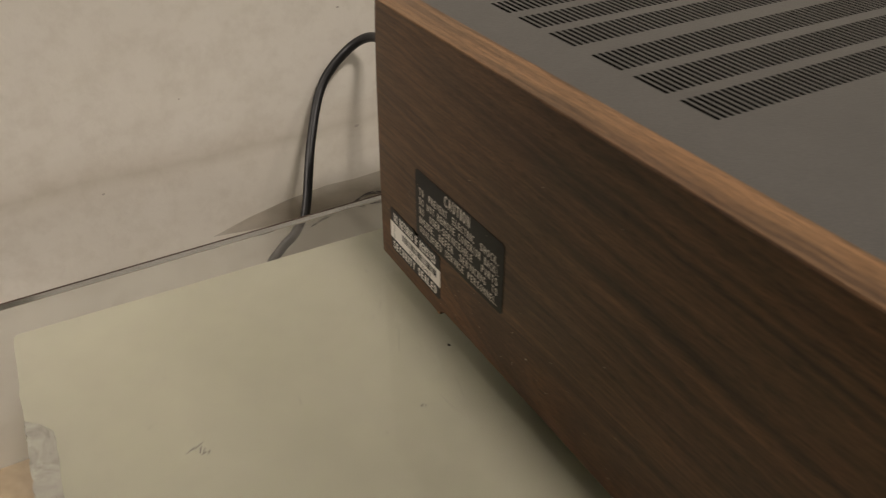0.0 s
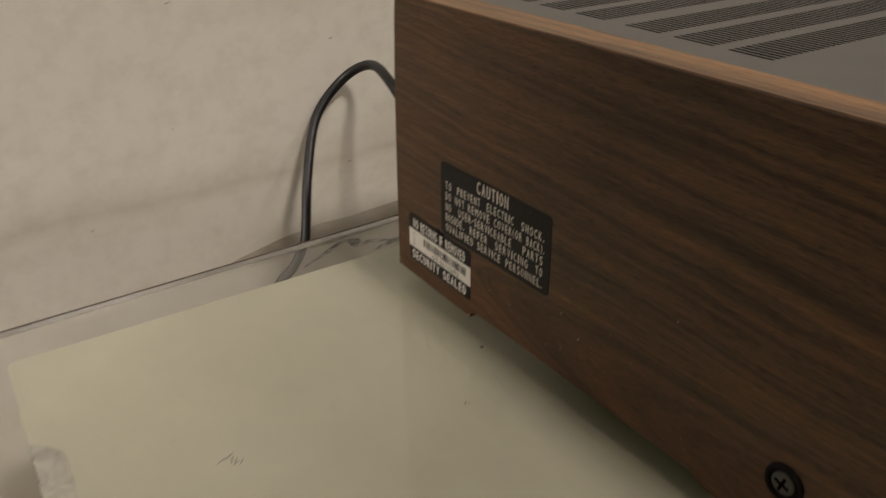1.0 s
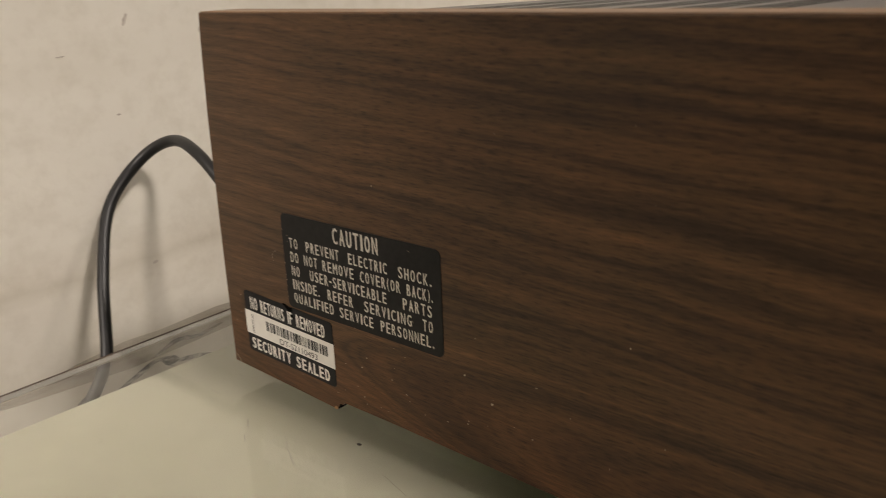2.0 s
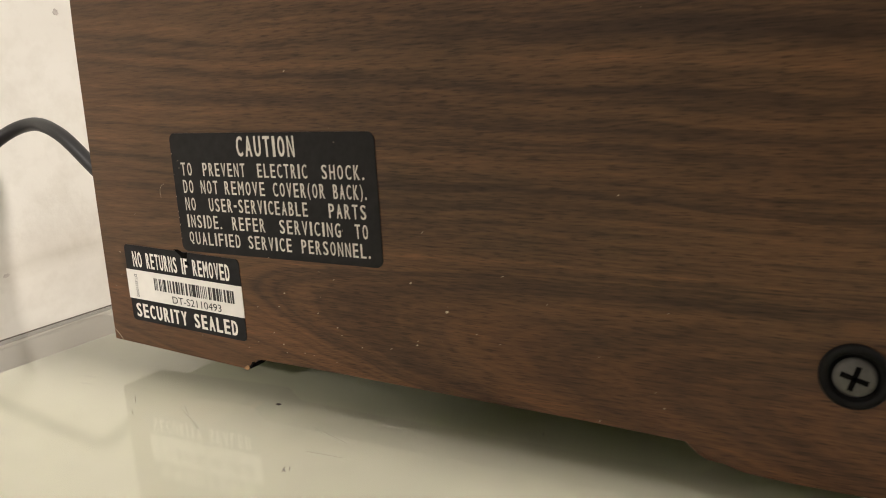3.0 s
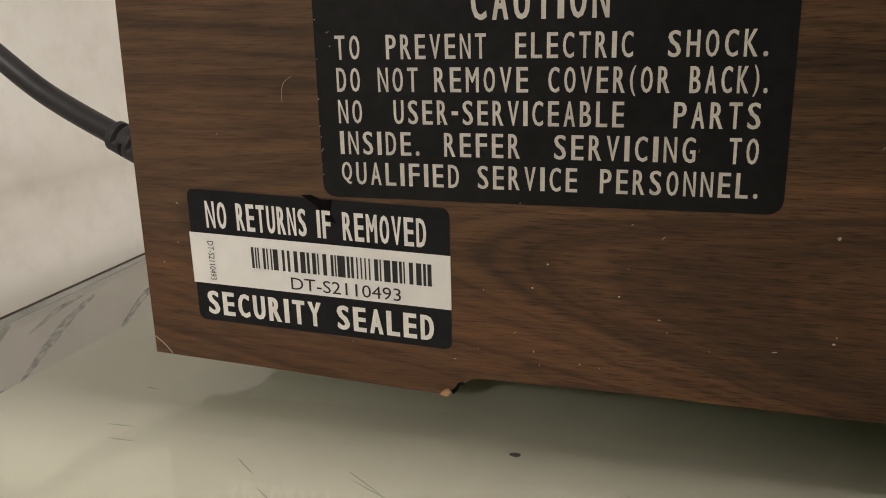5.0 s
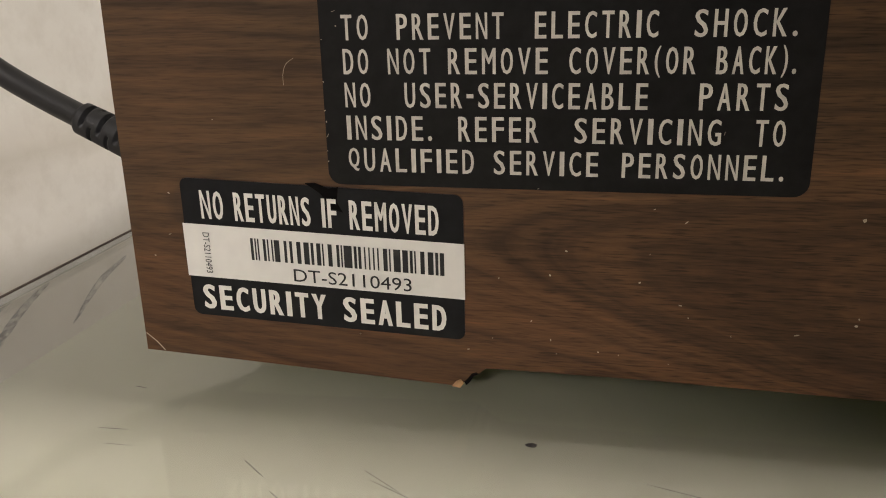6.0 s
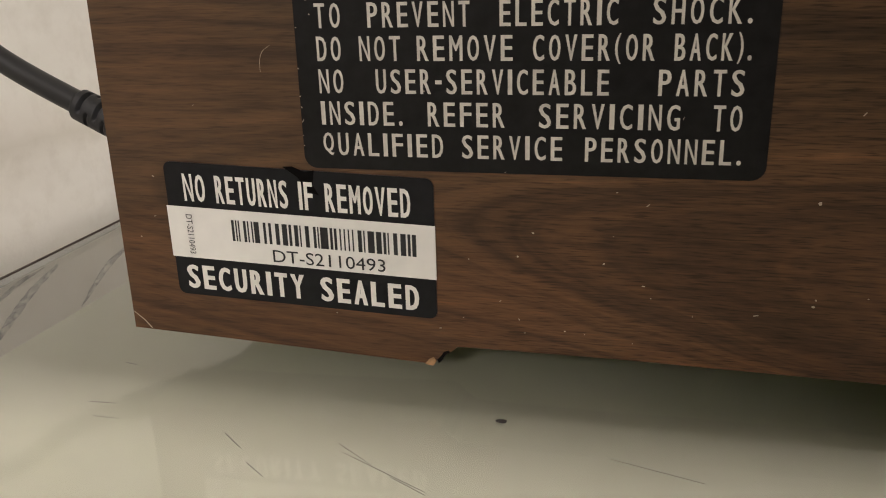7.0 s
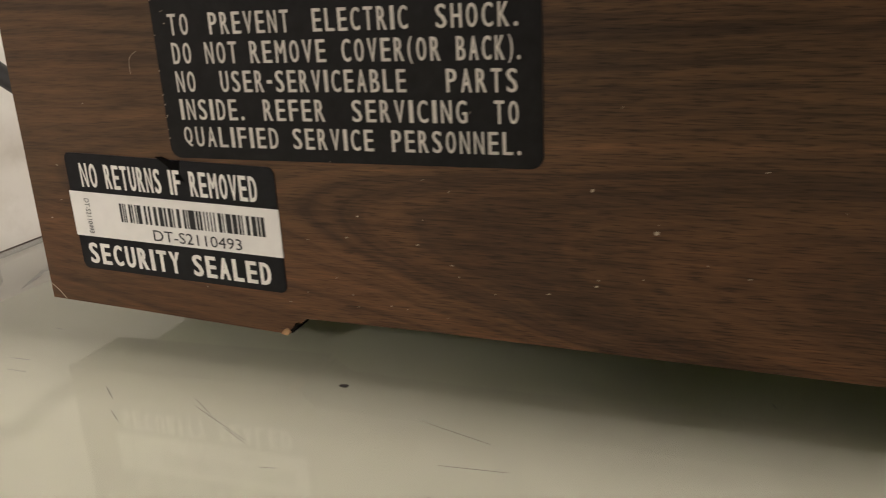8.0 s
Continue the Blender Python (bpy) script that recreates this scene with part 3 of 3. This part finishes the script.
# posts with shiny caps; the carcass stays under the film
for at in ((-0.2, -0.094), (0.585, -0.094), (-0.2, -0.48), (0.585, -0.48)):
    bm = bmesh.new()
    rod(bm, (at[0], at[1], FLOOR_Z), 0.019, -GLASS_T - 0.0005 - FLOOR_Z, 32)
    post = part("post", bm, STEEL, table, smooth=False)
    bm = bmesh.new()
    rod(bm, (at[0], at[1], 0.0001), 0.0205, 0.0035, 64, bevel=0.0012)
    part("cap", bm, CHROME, post, "round shiny metal cap")

# scratches and smears on the film and glass
random.seed(21)


def blob(bm, x, y, z, w, h, turn, points=12, rough=0.35):
    """A thin uneven patch that lies flat at height z."""
    ring = []
    for k in range(points):
        a = 2 * math.pi * k / points
        r = 1 + random.uniform(-rough, rough)
        px, py = w * r * math.cos(a), h * r * math.sin(a)
        ring.append((x + px * math.cos(turn) - py * math.sin(turn), y + px * math.sin(turn) + py * math.cos(turn)))
    slab(bm, ring, z, z + 0.00012)


scr = bmesh.new()
for k in range(18):
    blob(scr, random.uniform(-0.17, 0.02), random.uniform(-0.26, 0.04), -GLASS_T + 0.00042, random.uniform(0.0006, 0.0028), random.uniform(0.00006, 0.00014), random.uniform(0, 3.1), 8)
for x, y, s in ((-0.125, -0.0745, 0.0032), (-0.121, -0.0785, 0.0024), (-0.0305, -0.0999, 0.0018), (-0.0532, -0.1062, 0.0008), (-0.0463, 0.0078, 0.0008)):
    for k in range(3):
        blob(scr, x + random.uniform(-s, s), y + random.uniform(-s, s), -GLASS_T + 0.00042, s * 0.7, s * 0.10, random.uniform(0.3, 1.2), 10)
blob(scr, -0.0098, 0.0028, -GLASS_T + 0.00042, 0.0027, 0.00010, 1.63, 10, 0.15)
blob(scr, -0.0168, -0.0275, -GLASS_T + 0.00042, 0.0034, 0.00010, 0.90, 10, 0.15)
blob(scr, -0.0240, -0.0350, -GLASS_T + 0.00042, 0.0028, 0.00008, 0.95, 10, 0.15)
for x, y, long, turn in ((-0.0120, -0.0980, 0.0080, -1.84), (-0.0215, -0.1042, 0.0065, -1.47), (-0.0205, -0.0556, 0.0100, -2.02), (-0.0233, -0.0604, 0.0036, -2.05), (-0.0163, -0.0490, 0.0045, -2.16), (-0.0144, -0.0010, 0.0027, -1.55), (-0.0305, -0.0719, 0.0016, -1.4)):
    blob(scr, x, y, -GLASS_T + 0.00042, long, 0.00005, turn, 10, 0.2)
tagged(part("scratches", scr, SMEAR, table, "fine grey scratches and smears"), kind="stuff")

grit = thing("dirt_crumb", (-0.0020, -0.0715, -GLASS_T), "small dark crumb of dirt on the glass table", "crumb")
bm = bmesh.new()
bmesh.ops.create_icosphere(bm, subdivisions=2, radius=0.0008, matrix=Matrix.Translation((-0.0020, -0.0715, -GLASS_T + 0.0007)))
for v in bm.verts:
    d = v.co - Vector((-0.0020, -0.0715, -GLASS_T + 0.0005))
    v.co = Vector((-0.0020, -0.0715, -GLASS_T + 0.0005)) + Vector((d.x * 0.9, d.y * 1.5, d.z * 0.25)) * (0.85 + 0.4 * noise.noise(v.co * 900))
part("crumb", bm, GRIT, grit)

# ---- the amplifier ----
AMP_X1 = 0.338
PANEL_T = 0.0165
FRONT_Y = -0.335
amp = thing("stereo_amplifier", (AMP_X1 / 2, -0.165, 0.0), "vintage stereo amplifier, walnut side panels and grey vented cover", "amplifier")

random.seed(3)
chip = [(-0.0580, 0.0060), (-0.0592, 0.0060), (-0.0597, 0.0068), (-0.0606, 0.0071), (-0.0613, 0.0083), (-0.0622, 0.0085), (-0.0634, 0.0096), (-0.0650, 0.0097)]
lower = [(0.0, 0.0085), (-0.020, 0.0077), (-0.040, 0.0068), *chip, (-0.09, 0.0097), (-0.13, 0.0090), (-0.165, 0.0085), (-0.1885, 0.0078),
         (-0.1905, 0.0060), (-0.1930, 0.0046), (-0.1965, 0.0042), (-0.2010, 0.0030), (-0.210, 0.0026), (FRONT_Y, 0.0026)]
side = [*lower, (FRONT_Y, 0.1441), (-0.0035, 0.1432), (-0.0026, 0.1340), (-0.0011, 0.1050), (-0.0002, 0.0550)]


def side_panel(x0, x1, outer, drop=0.0):
    bm = prism(bmesh.new(), side, x0, x1)
    sharp = [e for e in bm.edges if e.calc_length() > 0.02 and abs(e.verts[0].co.x - e.verts[1].co.x) < 1e-6 and abs(e.verts[0].co.x - outer) < 1e-6 and e.verts[0].co.z > 0.14 and e.verts[1].co.z > 0.14]
    bmesh.ops.bevel(bm, geom=sharp, offset=0.0005, segments=2, affect="EDGES", profile=0.5)
    bmesh.ops.triangulate(bm, faces=[f for f in bm.faces if len(f.verts) > 4], ngon_method="EAR_CLIP")
    for v in bm.verts:
        v.co.z -= drop if v.co.z > 0.1 else 0.0
    return bm


near = part("side_panel", side_panel(0.0, PANEL_T, 0.0), WOOD, amp, "dark walnut veneer side panel, chipped below")
far = part("side_panel", side_panel(AMP_X1 - 0.0145, AMP_X1, AMP_X1, 0.0075), WOOD, amp, "dark walnut veneer side panel")
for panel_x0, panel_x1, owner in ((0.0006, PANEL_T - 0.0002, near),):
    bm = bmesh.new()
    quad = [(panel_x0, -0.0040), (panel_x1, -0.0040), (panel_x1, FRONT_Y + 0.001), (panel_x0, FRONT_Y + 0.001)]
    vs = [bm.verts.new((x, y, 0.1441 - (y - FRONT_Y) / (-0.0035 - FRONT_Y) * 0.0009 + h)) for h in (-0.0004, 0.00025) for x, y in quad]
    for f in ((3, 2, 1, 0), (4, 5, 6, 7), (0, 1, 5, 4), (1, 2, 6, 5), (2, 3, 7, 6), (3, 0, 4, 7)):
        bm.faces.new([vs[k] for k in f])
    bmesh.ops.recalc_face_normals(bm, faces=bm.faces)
    part("top_edge_strip", bm, WOOD_TOP_LIT, owner, "wooden edge strip, painted paler for the light on it")
bm = bmesh.new()
prism(bm, [(-0.0575, 0.0059), (-0.0590, 0.0057), (-0.0596, 0.0066), (-0.0591, 0.0073), (-0.0583, 0.0069)], -0.0002, 0.004)
part("chip", bm, RAW, near, "bare pale wood in the chip")
# flat black patch that draws the shade in the hollow
bm = bmesh.new()
prism(bm, [(-0.0600, 0.0062), (-0.0607, 0.0069), (-0.0614, 0.0081), (-0.0622, 0.0084), (-0.0618, 0.0088), (-0.0610, 0.0085), (-0.0603, 0.0075), (-0.0597, 0.0069)], -0.0001, 0.006)
part("chip", bm, INSIDE, near, "hollow of the chip, its shade put in as black")
bm = bmesh.new()
prism(bm, [(-0.1908, 0.0058), (-0.1930, 0.0046), (-0.1962, 0.0042), (-0.1958, 0.0050), (-0.1930, 0.0055), (-0.1912, 0.0065)], -0.0002, 0.003)
part("chip", bm, WOOD, near)
bm = bmesh.new()
prism(bm, [(-0.0001, 0.0118), (-0.0002, 0.0119), (-0.0022, 0.0103), (-0.0036, 0.0087), (-0.0037, 0.0085), (-0.0035, 0.0086), (-0.0021, 0.0102)], -0.00012, 0.001)
part("corner_crack", bm, PALE, near, "pale crack across the corner")

# grey cover with six rows of slots
COVER_Z = 0.1390
SLOT_X0, PITCH, SLOTS, GAP = 0.0485, 0.00318, 81, 0.0019
ROWS_Y = [(-0.1605, -0.1416), (-0.1360, -0.1172), (-0.1116, -0.0930), (-0.0832, -0.0650), (-0.0594, -0.0428), (-0.0371, -0.0212)]


def cover_mesh():
    """Folded sheet with real slots: plates between the rows, and bars between the slots, with rounded slot ends."""
    bm = bmesh.new()
    z1, z0 = COVER_Z, COVER_Z - 0.0002
    x0, x1 = PANEL_T + 0.0003, AMP_X1 - 0.0148
    xe = SLOT_X0 + SLOTS * PITCH

    def plate(a, b, c, d):
        vs = [bm.verts.new((x, y, z)) for z in (z0, z1) for x, y in ((a, c), (b, c), (b, d), (a, d))]
        for f in ((3, 2, 1, 0), (4, 5, 6, 7), (0, 1, 5, 4), (1, 2, 6, 5), (2, 3, 7, 6), (3, 0, 4, 7)):
            bm.faces.new([vs[k] for k in f])

    cuts = sorted(v for row in ROWS_Y for v in row)
    edges = [FRONT_Y + 0.004, *cuts, -0.0012]
    for k in range(0, len(edges), 2):
        plate(x0, x1, edges[k], edges[k + 1])
    for ya, yb in ROWS_Y:
        plate(x0, SLOT_X0, ya, yb)
        plate(xe - GAP, x1, ya, yb)
        for k in range(SLOTS - 1):
            plate(SLOT_X0 + k * PITCH + GAP, SLOT_X0 + (k + 1) * PITCH, ya, yb)
        for k in range(SLOTS):
            a = SLOT_X0 + k * PITCH
            for end, s in ((ya, 1), (yb, -1)):
                for c in (a, a + GAP):
                    m = a + GAP / 2
                    tri = [(c, end), (m, end), (c, end + s * GAP * 0.5)]
                    lo = [bm.verts.new((x, y, z0)) for x, y in tri]
                    hi = [bm.verts.new((x, y, z1)) for x, y in tri]
                    bm.faces.new(lo)
                    bm.faces.new(hi)
                    bm.faces.new((lo[1], lo[2], hi[2], hi[1]))
    plate(x0, x1, -0.0012, -0.0001)
    box(bm, x0, x1, -0.0012, 0.0, COVER_Z - 0.012, COVER_Z - 0.0003)
    for v in bm.verts:
        v.co.z -= 0.0045 * v.co.x / AMP_X1
    bmesh.ops.recalc_face_normals(bm, faces=bm.faces)
    return bm


# thin near-black strip along the far panel's inner side
part("inner_edge", box(bmesh.new(), AMP_X1 - 0.0150, AMP_X1 - 0.0146, FRONT_Y + 0.004, -0.004, COVER_Z - 0.0075, 0.1352), INSIDE, far, "thin black strip on the panel's inner side")
part("top_cover", cover_mesh(), COVER, amp, "grey painted steel cover with rows of slots")
# solid block, coloured near black to give the slots their inner shade
part("chassis", box(bmesh.new(), PANEL_T + 0.002, AMP_X1 - 0.017, FRONT_Y + 0.012, -0.006, 0.020, 0.1295, 0.001), INSIDE, amp, "block under the slots, black for the shade inside")
part("back_panel", box(bmesh.new(), PANEL_T + 0.0003, AMP_X1 - 0.0148, -0.0055, -0.0035, 0.0125, COVER_Z - 0.0165), STEEL, amp, "plain steel rear panel")
part("bottom_plate", box(bmesh.new(), PANEL_T + 0.0003, AMP_X1 - 0.0148, FRONT_Y + 0.005, -0.006, 0.0112, 0.0124), ZINC, amp, "yellowish zinc-plated bottom plate")
part("front_panel", box(bmesh.new(), PANEL_T + 0.0003, AMP_X1 - 0.0148, FRONT_Y, FRONT_Y + 0.004, 0.012, COVER_Z - 0.006, 0.0008), STEEL, amp, "brushed metal front plate")
for x, y in ((0.055, -0.078), (0.283, -0.078), (0.055, -0.285), (0.283, -0.285)):
    bm = bmesh.new()
    rod(bm, (x, y, 0.0), 0.0125, 0.0112, 32, 0.0140)
    part("foot", bm, BLACK, amp, "round black rubber foot")

# recessed screw of the side panel
SCREW = (-0.2212, 0.0278)
bm = bmesh.new()


def ring_x(bm, at, radii, xs, steps=40):
    """A turned profile about an axis along x."""
    rings = [[bm.verts.new((x, at[0] + r * math.cos(2 * math.pi * k / steps), at[1] + r * math.sin(2 * math.pi * k / steps))) for k in range(steps)] for r, x in zip(radii, xs)]
    for a, b in zip(rings, rings[1:]):
        for k in range(steps):
            bm.faces.new((a[k], a[(k + 1) % steps], b[(k + 1) % steps], b[k]))
    bm.faces.new(rings[-1])
    bmesh.ops.recalc_face_normals(bm, faces=bm.faces)


ring_x(bm, SCREW, (0.0067, 0.0066, 0.0062, 0.0051, 0.0048, 0.0046), (0.0, -0.0008, -0.0013, -0.0012, -0.0006, -0.0002))
cup = part("screw_cup", bm, CUP, amp, "black recessed screw cup", True)
bm = bmesh.new()
ring_x(bm, SCREW, (0.0040, 0.0040, 0.0033, 0.0012), (-0.0002, -0.0008, -0.0013, -0.0015), 32)
head = part("screw", bm, DULL, cup, "dull cross-head screw", True)
# raised black bars in place of the shade in the head's slots
bm = bmesh.new()
for turn in (0.3, 0.3 + math.pi / 2):
    c, s = math.cos(turn), math.sin(turn)
    prism(bm, [(SCREW[0] + u * c - w * s, SCREW[1] + u * s + w * c) for u, w in ((-0.0026, -0.0005), (0.0026, -0.0005), (0.0026, 0.0005), (-0.0026, 0.0005))], -0.00165, -0.0009)
part("cross_slot", bm, INSIDE, cup)

# ---- caution label ----
label = part("caution_label", prism(bmesh.new(), rounded(-0.1112, -0.0378, 0.0410, 0.0762, 0.0022), -0.00022, 0.0001), LABEL, amp, "black caution label with cream capital letters")
X_INK = -0.00030
gothic("CAUTION", -0.0643, -0.0852, 0.0696, 0.0752, X_INK, INK, label, (0.030, 0.008), 0.34)
LINES = (
    (0.06385, 0.06765, (("TO", 41.4, 45.7), ("PREVENT", 50.2, 66.6), ("ELECTRIC", 71.2, 88.8), ("SHOCK.", 93.7, 107.4))),
    (0.05870, 0.06255, (("DO", 41.4, 45.5), ("NOT", 48.6, 55.4), ("REMOVE", 58.1, 73.2), ("COVER(OR", 76.3, 94.2), ("BACK).", 97.0, 107.7))),
    (0.05355, 0.05740, (("NO", 41.4, 45.6), ("USER-SERVICEABLE", 51.1, 87.8), ("PARTS", 95.0, 107.1))),
    (0.04840, 0.05225, (("INSIDE.", 41.4, 55.3), ("REFER", 59.5, 71.9), ("SERVICING", 77.3, 98.4), ("TO", 103.1, 107.2))),
    (0.04330, 0.04710, (("QUALIFIED", 41.4, 61.9), ("SERVICE", 65.0, 81.0), ("PERSONNEL.", 84.5, 107.5))),
)
for z0, z1, words in LINES:
    for text, a, b in words:
        gothic(text, -a / 1000, -b / 1000, z0, z1, X_INK, INK, label, (0.022, 0.004), 0.42)

# ---- security sticker ----
SL, REF = 0.034, -0.0105
stick = part("security_sticker", prism(bmesh.new(), rounded(-0.0600, -0.0107, 0.0164, 0.0414, 0.0014, SL), -0.00020, 0.0001), STICKER, amp, "black and white security sticker with a bar code")
part("white_band", prism(bmesh.new(), [(y, z + SL * (y - REF)) for y, z in ((-0.0601, 0.0237), (-0.0104, 0.0237), (-0.0104, 0.0333), (-0.0601, 0.0333))], -0.00028, -0.0001), PAPER, stick, "white paper band")
for text, a, b in (("NO", 14.2, 18.4), ("RETURNS", 20.4, 34.1), ("IF", 36.1, 38.7), ("REMOVED", 40.9, 56.0)):
    gothic(text, -a / 1000, -b / 1000, 0.0344, 0.0394, -0.00030, WHITE_INK, stick, (0.026, 0.014), 0.25, SL, REF)
for text, a, b in (("SECURITY", 12.8, 35.7), ("SEALED", 38.8, 56.9)):
    gothic(text, -a / 1000, -b / 1000, 0.0177, 0.0223, -0.00030, WHITE_INK, stick, (0.050, 0.026), 0.28, SL, REF)
letters("lettering", "DT-S2110493", -0.0303, -0.0511, 0.0243, 0.0266, -0.00036, BLACK_INK, stick, 0.0, SL, REF)
letters("lettering", "DT-S2110493", -0.0140, -0.0152, 0.0245, 0.0319, -0.00036, BLACK_INK, stick, 0.0, SL, REF, True)
BARS = "2 1 1 1 1 3 2 1 1 2 1 1 4 3 2 2 2 3 3 2 4 1 2 2 3 1 1 3 3 3 2 1 1 1 6 1 2 1 2 2 1 2 1 2 1 2 1 3 3 1 1 2 5 1 4 1 2 1 1 3 3 2 4 1 2 1 3"
widths = [int(w) for w in BARS.split()]
unit = 0.0340 / sum(widths)
at = -0.0228
for k, w in enumerate(widths):
    if k % 2 == 0:
        y0, y1 = at - w * unit * 0.92, at
        bm = prism(bmesh.new(), [(y, z + SL * (y - REF)) for y, z in ((y0, 0.0276), (y1, 0.0276), (y1, 0.0315), (y0, 0.0315))], -0.00036, -0.0002)
        part("bar", bm, BLACK_INK, stick)
    at -= w * unit
bm = bmesh.new()
prism(bm, [(-0.0335, 0.0410), (-0.0352, 0.0411), (-0.0375, 0.0402), (-0.0392, 0.0405), (-0.0388, 0.0380), (-0.0398, 0.0362), (-0.0378, 0.0368), (-0.0362, 0.0392), (-0.0348, 0.0402)], -0.00026, -0.0001)
part("dark_fold", bm, INSIDE, stick, "dark torn fold")

# ---- specks of dust on the veneer ----
random.seed(12)
dust = bmesh.new()
SPECKS = [(-0.1295, 0.0312, 0.00030), (-0.1192, 0.0378, 0.00022), (-0.1740, 0.0620, 0.00014), (-0.1690, 0.0092, 0.00016), (-0.0840, 0.0920, 0.00012),
          (-0.1200, 0.0213, 0.00013), (-0.1203, 0.0224, 0.0001), (-0.0740, 0.0270, 0.00011), (-0.0765, 0.0312, 0.0001), (-0.0880, 0.0265, 0.0001), (-0.0590, 0.0540, 0.0001)]
SPECKS += [(-0.0379 + random.uniform(-0.0002, 0.0001), z, random.uniform(0.00005, 0.0001)) for z in (0.0448, 0.0465, 0.0490, 0.0512, 0.0530, 0.0575, 0.0640, 0.0702)]
SPECKS += [(-0.0405, 0.0660, 0.00009), (-0.0402, 0.0682, 0.00007), (-0.0985, 0.0735, 0.00007), (-0.0720, 0.0412, 0.00006)]
for k in range(52):
    SPECKS.append((random.uniform(-0.19, -0.004), random.uniform(0.012, 0.12) if k % 4 == 0 else random.uniform(0.012, 0.042), random.choice((0.00003, 0.00004, 0.00005, 0.00007))))
for y, z, r in SPECKS:
    if -0.112 < y < -0.037 and 0.040 < z < 0.077 and r > 0.00012 or -0.061 < y < -0.010 and 0.015 < z < 0.042:
        continue
    n = 7
    w = random.uniform(0.9, 1.9) if r > 0.00008 else random.choice((1.2, 3.0, 5.0))
    turn = random.gauss(0.0, 0.7)
    ring = [(r * w * math.cos(2 * math.pi * k / n) * random.uniform(0.7, 1.2), (r if w < 2 else r * 0.55) * math.sin(2 * math.pi * k / n)) for k in range(n)]
    prism(dust, [(y + u * math.cos(turn) - v * math.sin(turn), z + u * math.sin(turn) + v * math.cos(turn)) for u, v in ring], -0.00032, -0.00002)
tagged(part("dust", dust, PALE, amp, "pale specks of dust"), kind="stuff")
bm = bmesh.new()
tube(bm, spline([(-0.0003, -0.0332, 0.0612), (-0.0006, -0.0320, 0.0603), (-0.0006, -0.0314, 0.0588), (-0.0003, -0.0312, 0.0570)], 6), 0.00003, 5)
tagged(part("fibre", bm, PALE, amp, "fine pale fibre"), kind="stuff")

# ---- mains cord ----
cord = thing("mains_cord", (0.048, 0.0, 0.027), "black round mains cord looping from the rear panel down the wall", "cord")
CORD_PATH = [(0.0485, 0.006, 0.0270), (0.0505, 0.0290, 0.0365), (0.0540, 0.0640, 0.0520), (0.0548, 0.0935, 0.0718), (0.0590, 0.1225, 0.0748), (0.0492, 0.1395, 0.0645),
             (0.0283, 0.1395, 0.0440), (0.0110, 0.1235, 0.0150), (-0.0052, 0.1020, -0.0210), (-0.0145, 0.0990, -0.0365), (-0.0245, 0.1000, -0.0460), (-0.035, 0.101, -0.062), (-0.044, 0.101, -0.110), (-0.04, 0.100, -0.19), (-0.03, 0.088, -0.34), (0.0, 0.09, -0.53)]
part("cable", tube(bmesh.new(), spline(CORD_PATH, 16), 0.0030, 16), CORD, cord, smooth=True)
d = (Vector(CORD_PATH[1]) - Vector(CORD_PATH[0])).normalized()
p0 = Vector(CORD_PATH[0]) - d * 0.009


def strain_relief():
    """A tapered sleeve with two staggered sets of slots pressed into it."""
    bm = bmesh.new()
    aside = d.cross(Vector((0, 0, 1))).normalized()
    up = aside.cross(d)
    rows, steps, long = 150, 48, 0.050
    rings = []
    for k in range(rows + 1):
        along = long * k / rows
        ring = []
        for j in range(steps):
            turn = 2 * math.pi * j / steps
            r = 0.0053 - 0.0013 * k / rows
            if along > long - 0.0004:
                r -= 0.0005
            for first, mid in ((0.0030, math.radians(135)), (0.0055, math.radians(225)), (0.0030, math.radians(-45)), (0.0055, math.radians(45))):
                apart = abs((turn - mid + math.pi) % (2 * math.pi) - math.pi)
                back = (long - along - first) % 0.0050
                if apart < 0.82 and min(back, 0.0050 - back) < 0.00048 and 0.0015 < long - along < 0.031:
                    r -= 0.0015
            ring.append(bm.verts.new(p0 + d * along + aside * (r * math.cos(turn)) + up * (r * math.sin(turn))))
        rings.append(ring)
    for a, b in zip(rings, rings[1:]):
        for j in range(steps):
            bm.faces.new((a[j], a[(j + 1) % steps], b[(j + 1) % steps], b[j]))
    bm.faces.new(rings[0])
    bm.faces.new(rings[-1])
    bmesh.ops.recalc_face_normals(bm, faces=bm.faces)
    return bm


part("strain_relief", strain_relief(), BLACK, cord, "slotted black strain relief", True)

# ---- on the wall and beyond ----
socket = thing("wall_socket", (0.337, WALL_Y, 0.083), "beige socket block on the painted wall", "socket")
part("body", box(bmesh.new(), 0.322, 0.356, WALL_Y - 0.024, WALL_Y - 0.0005, 0.060, 0.1065, 0.004), SOCKET, socket)
carton = thing("carton", (0.41, -0.14, 0.0), "tall white and red carton on the glass table", "box")
part("body", box(bmesh.new(), 0.352, 0.47, -0.26, -0.02, 0.0003, 0.24, 0.001), PAPER, carton)
part("print", box(bmesh.new(), 0.3508, 0.3518, -0.20, -0.083, 0.1355, 0.150), RED, carton, "red printed panel")
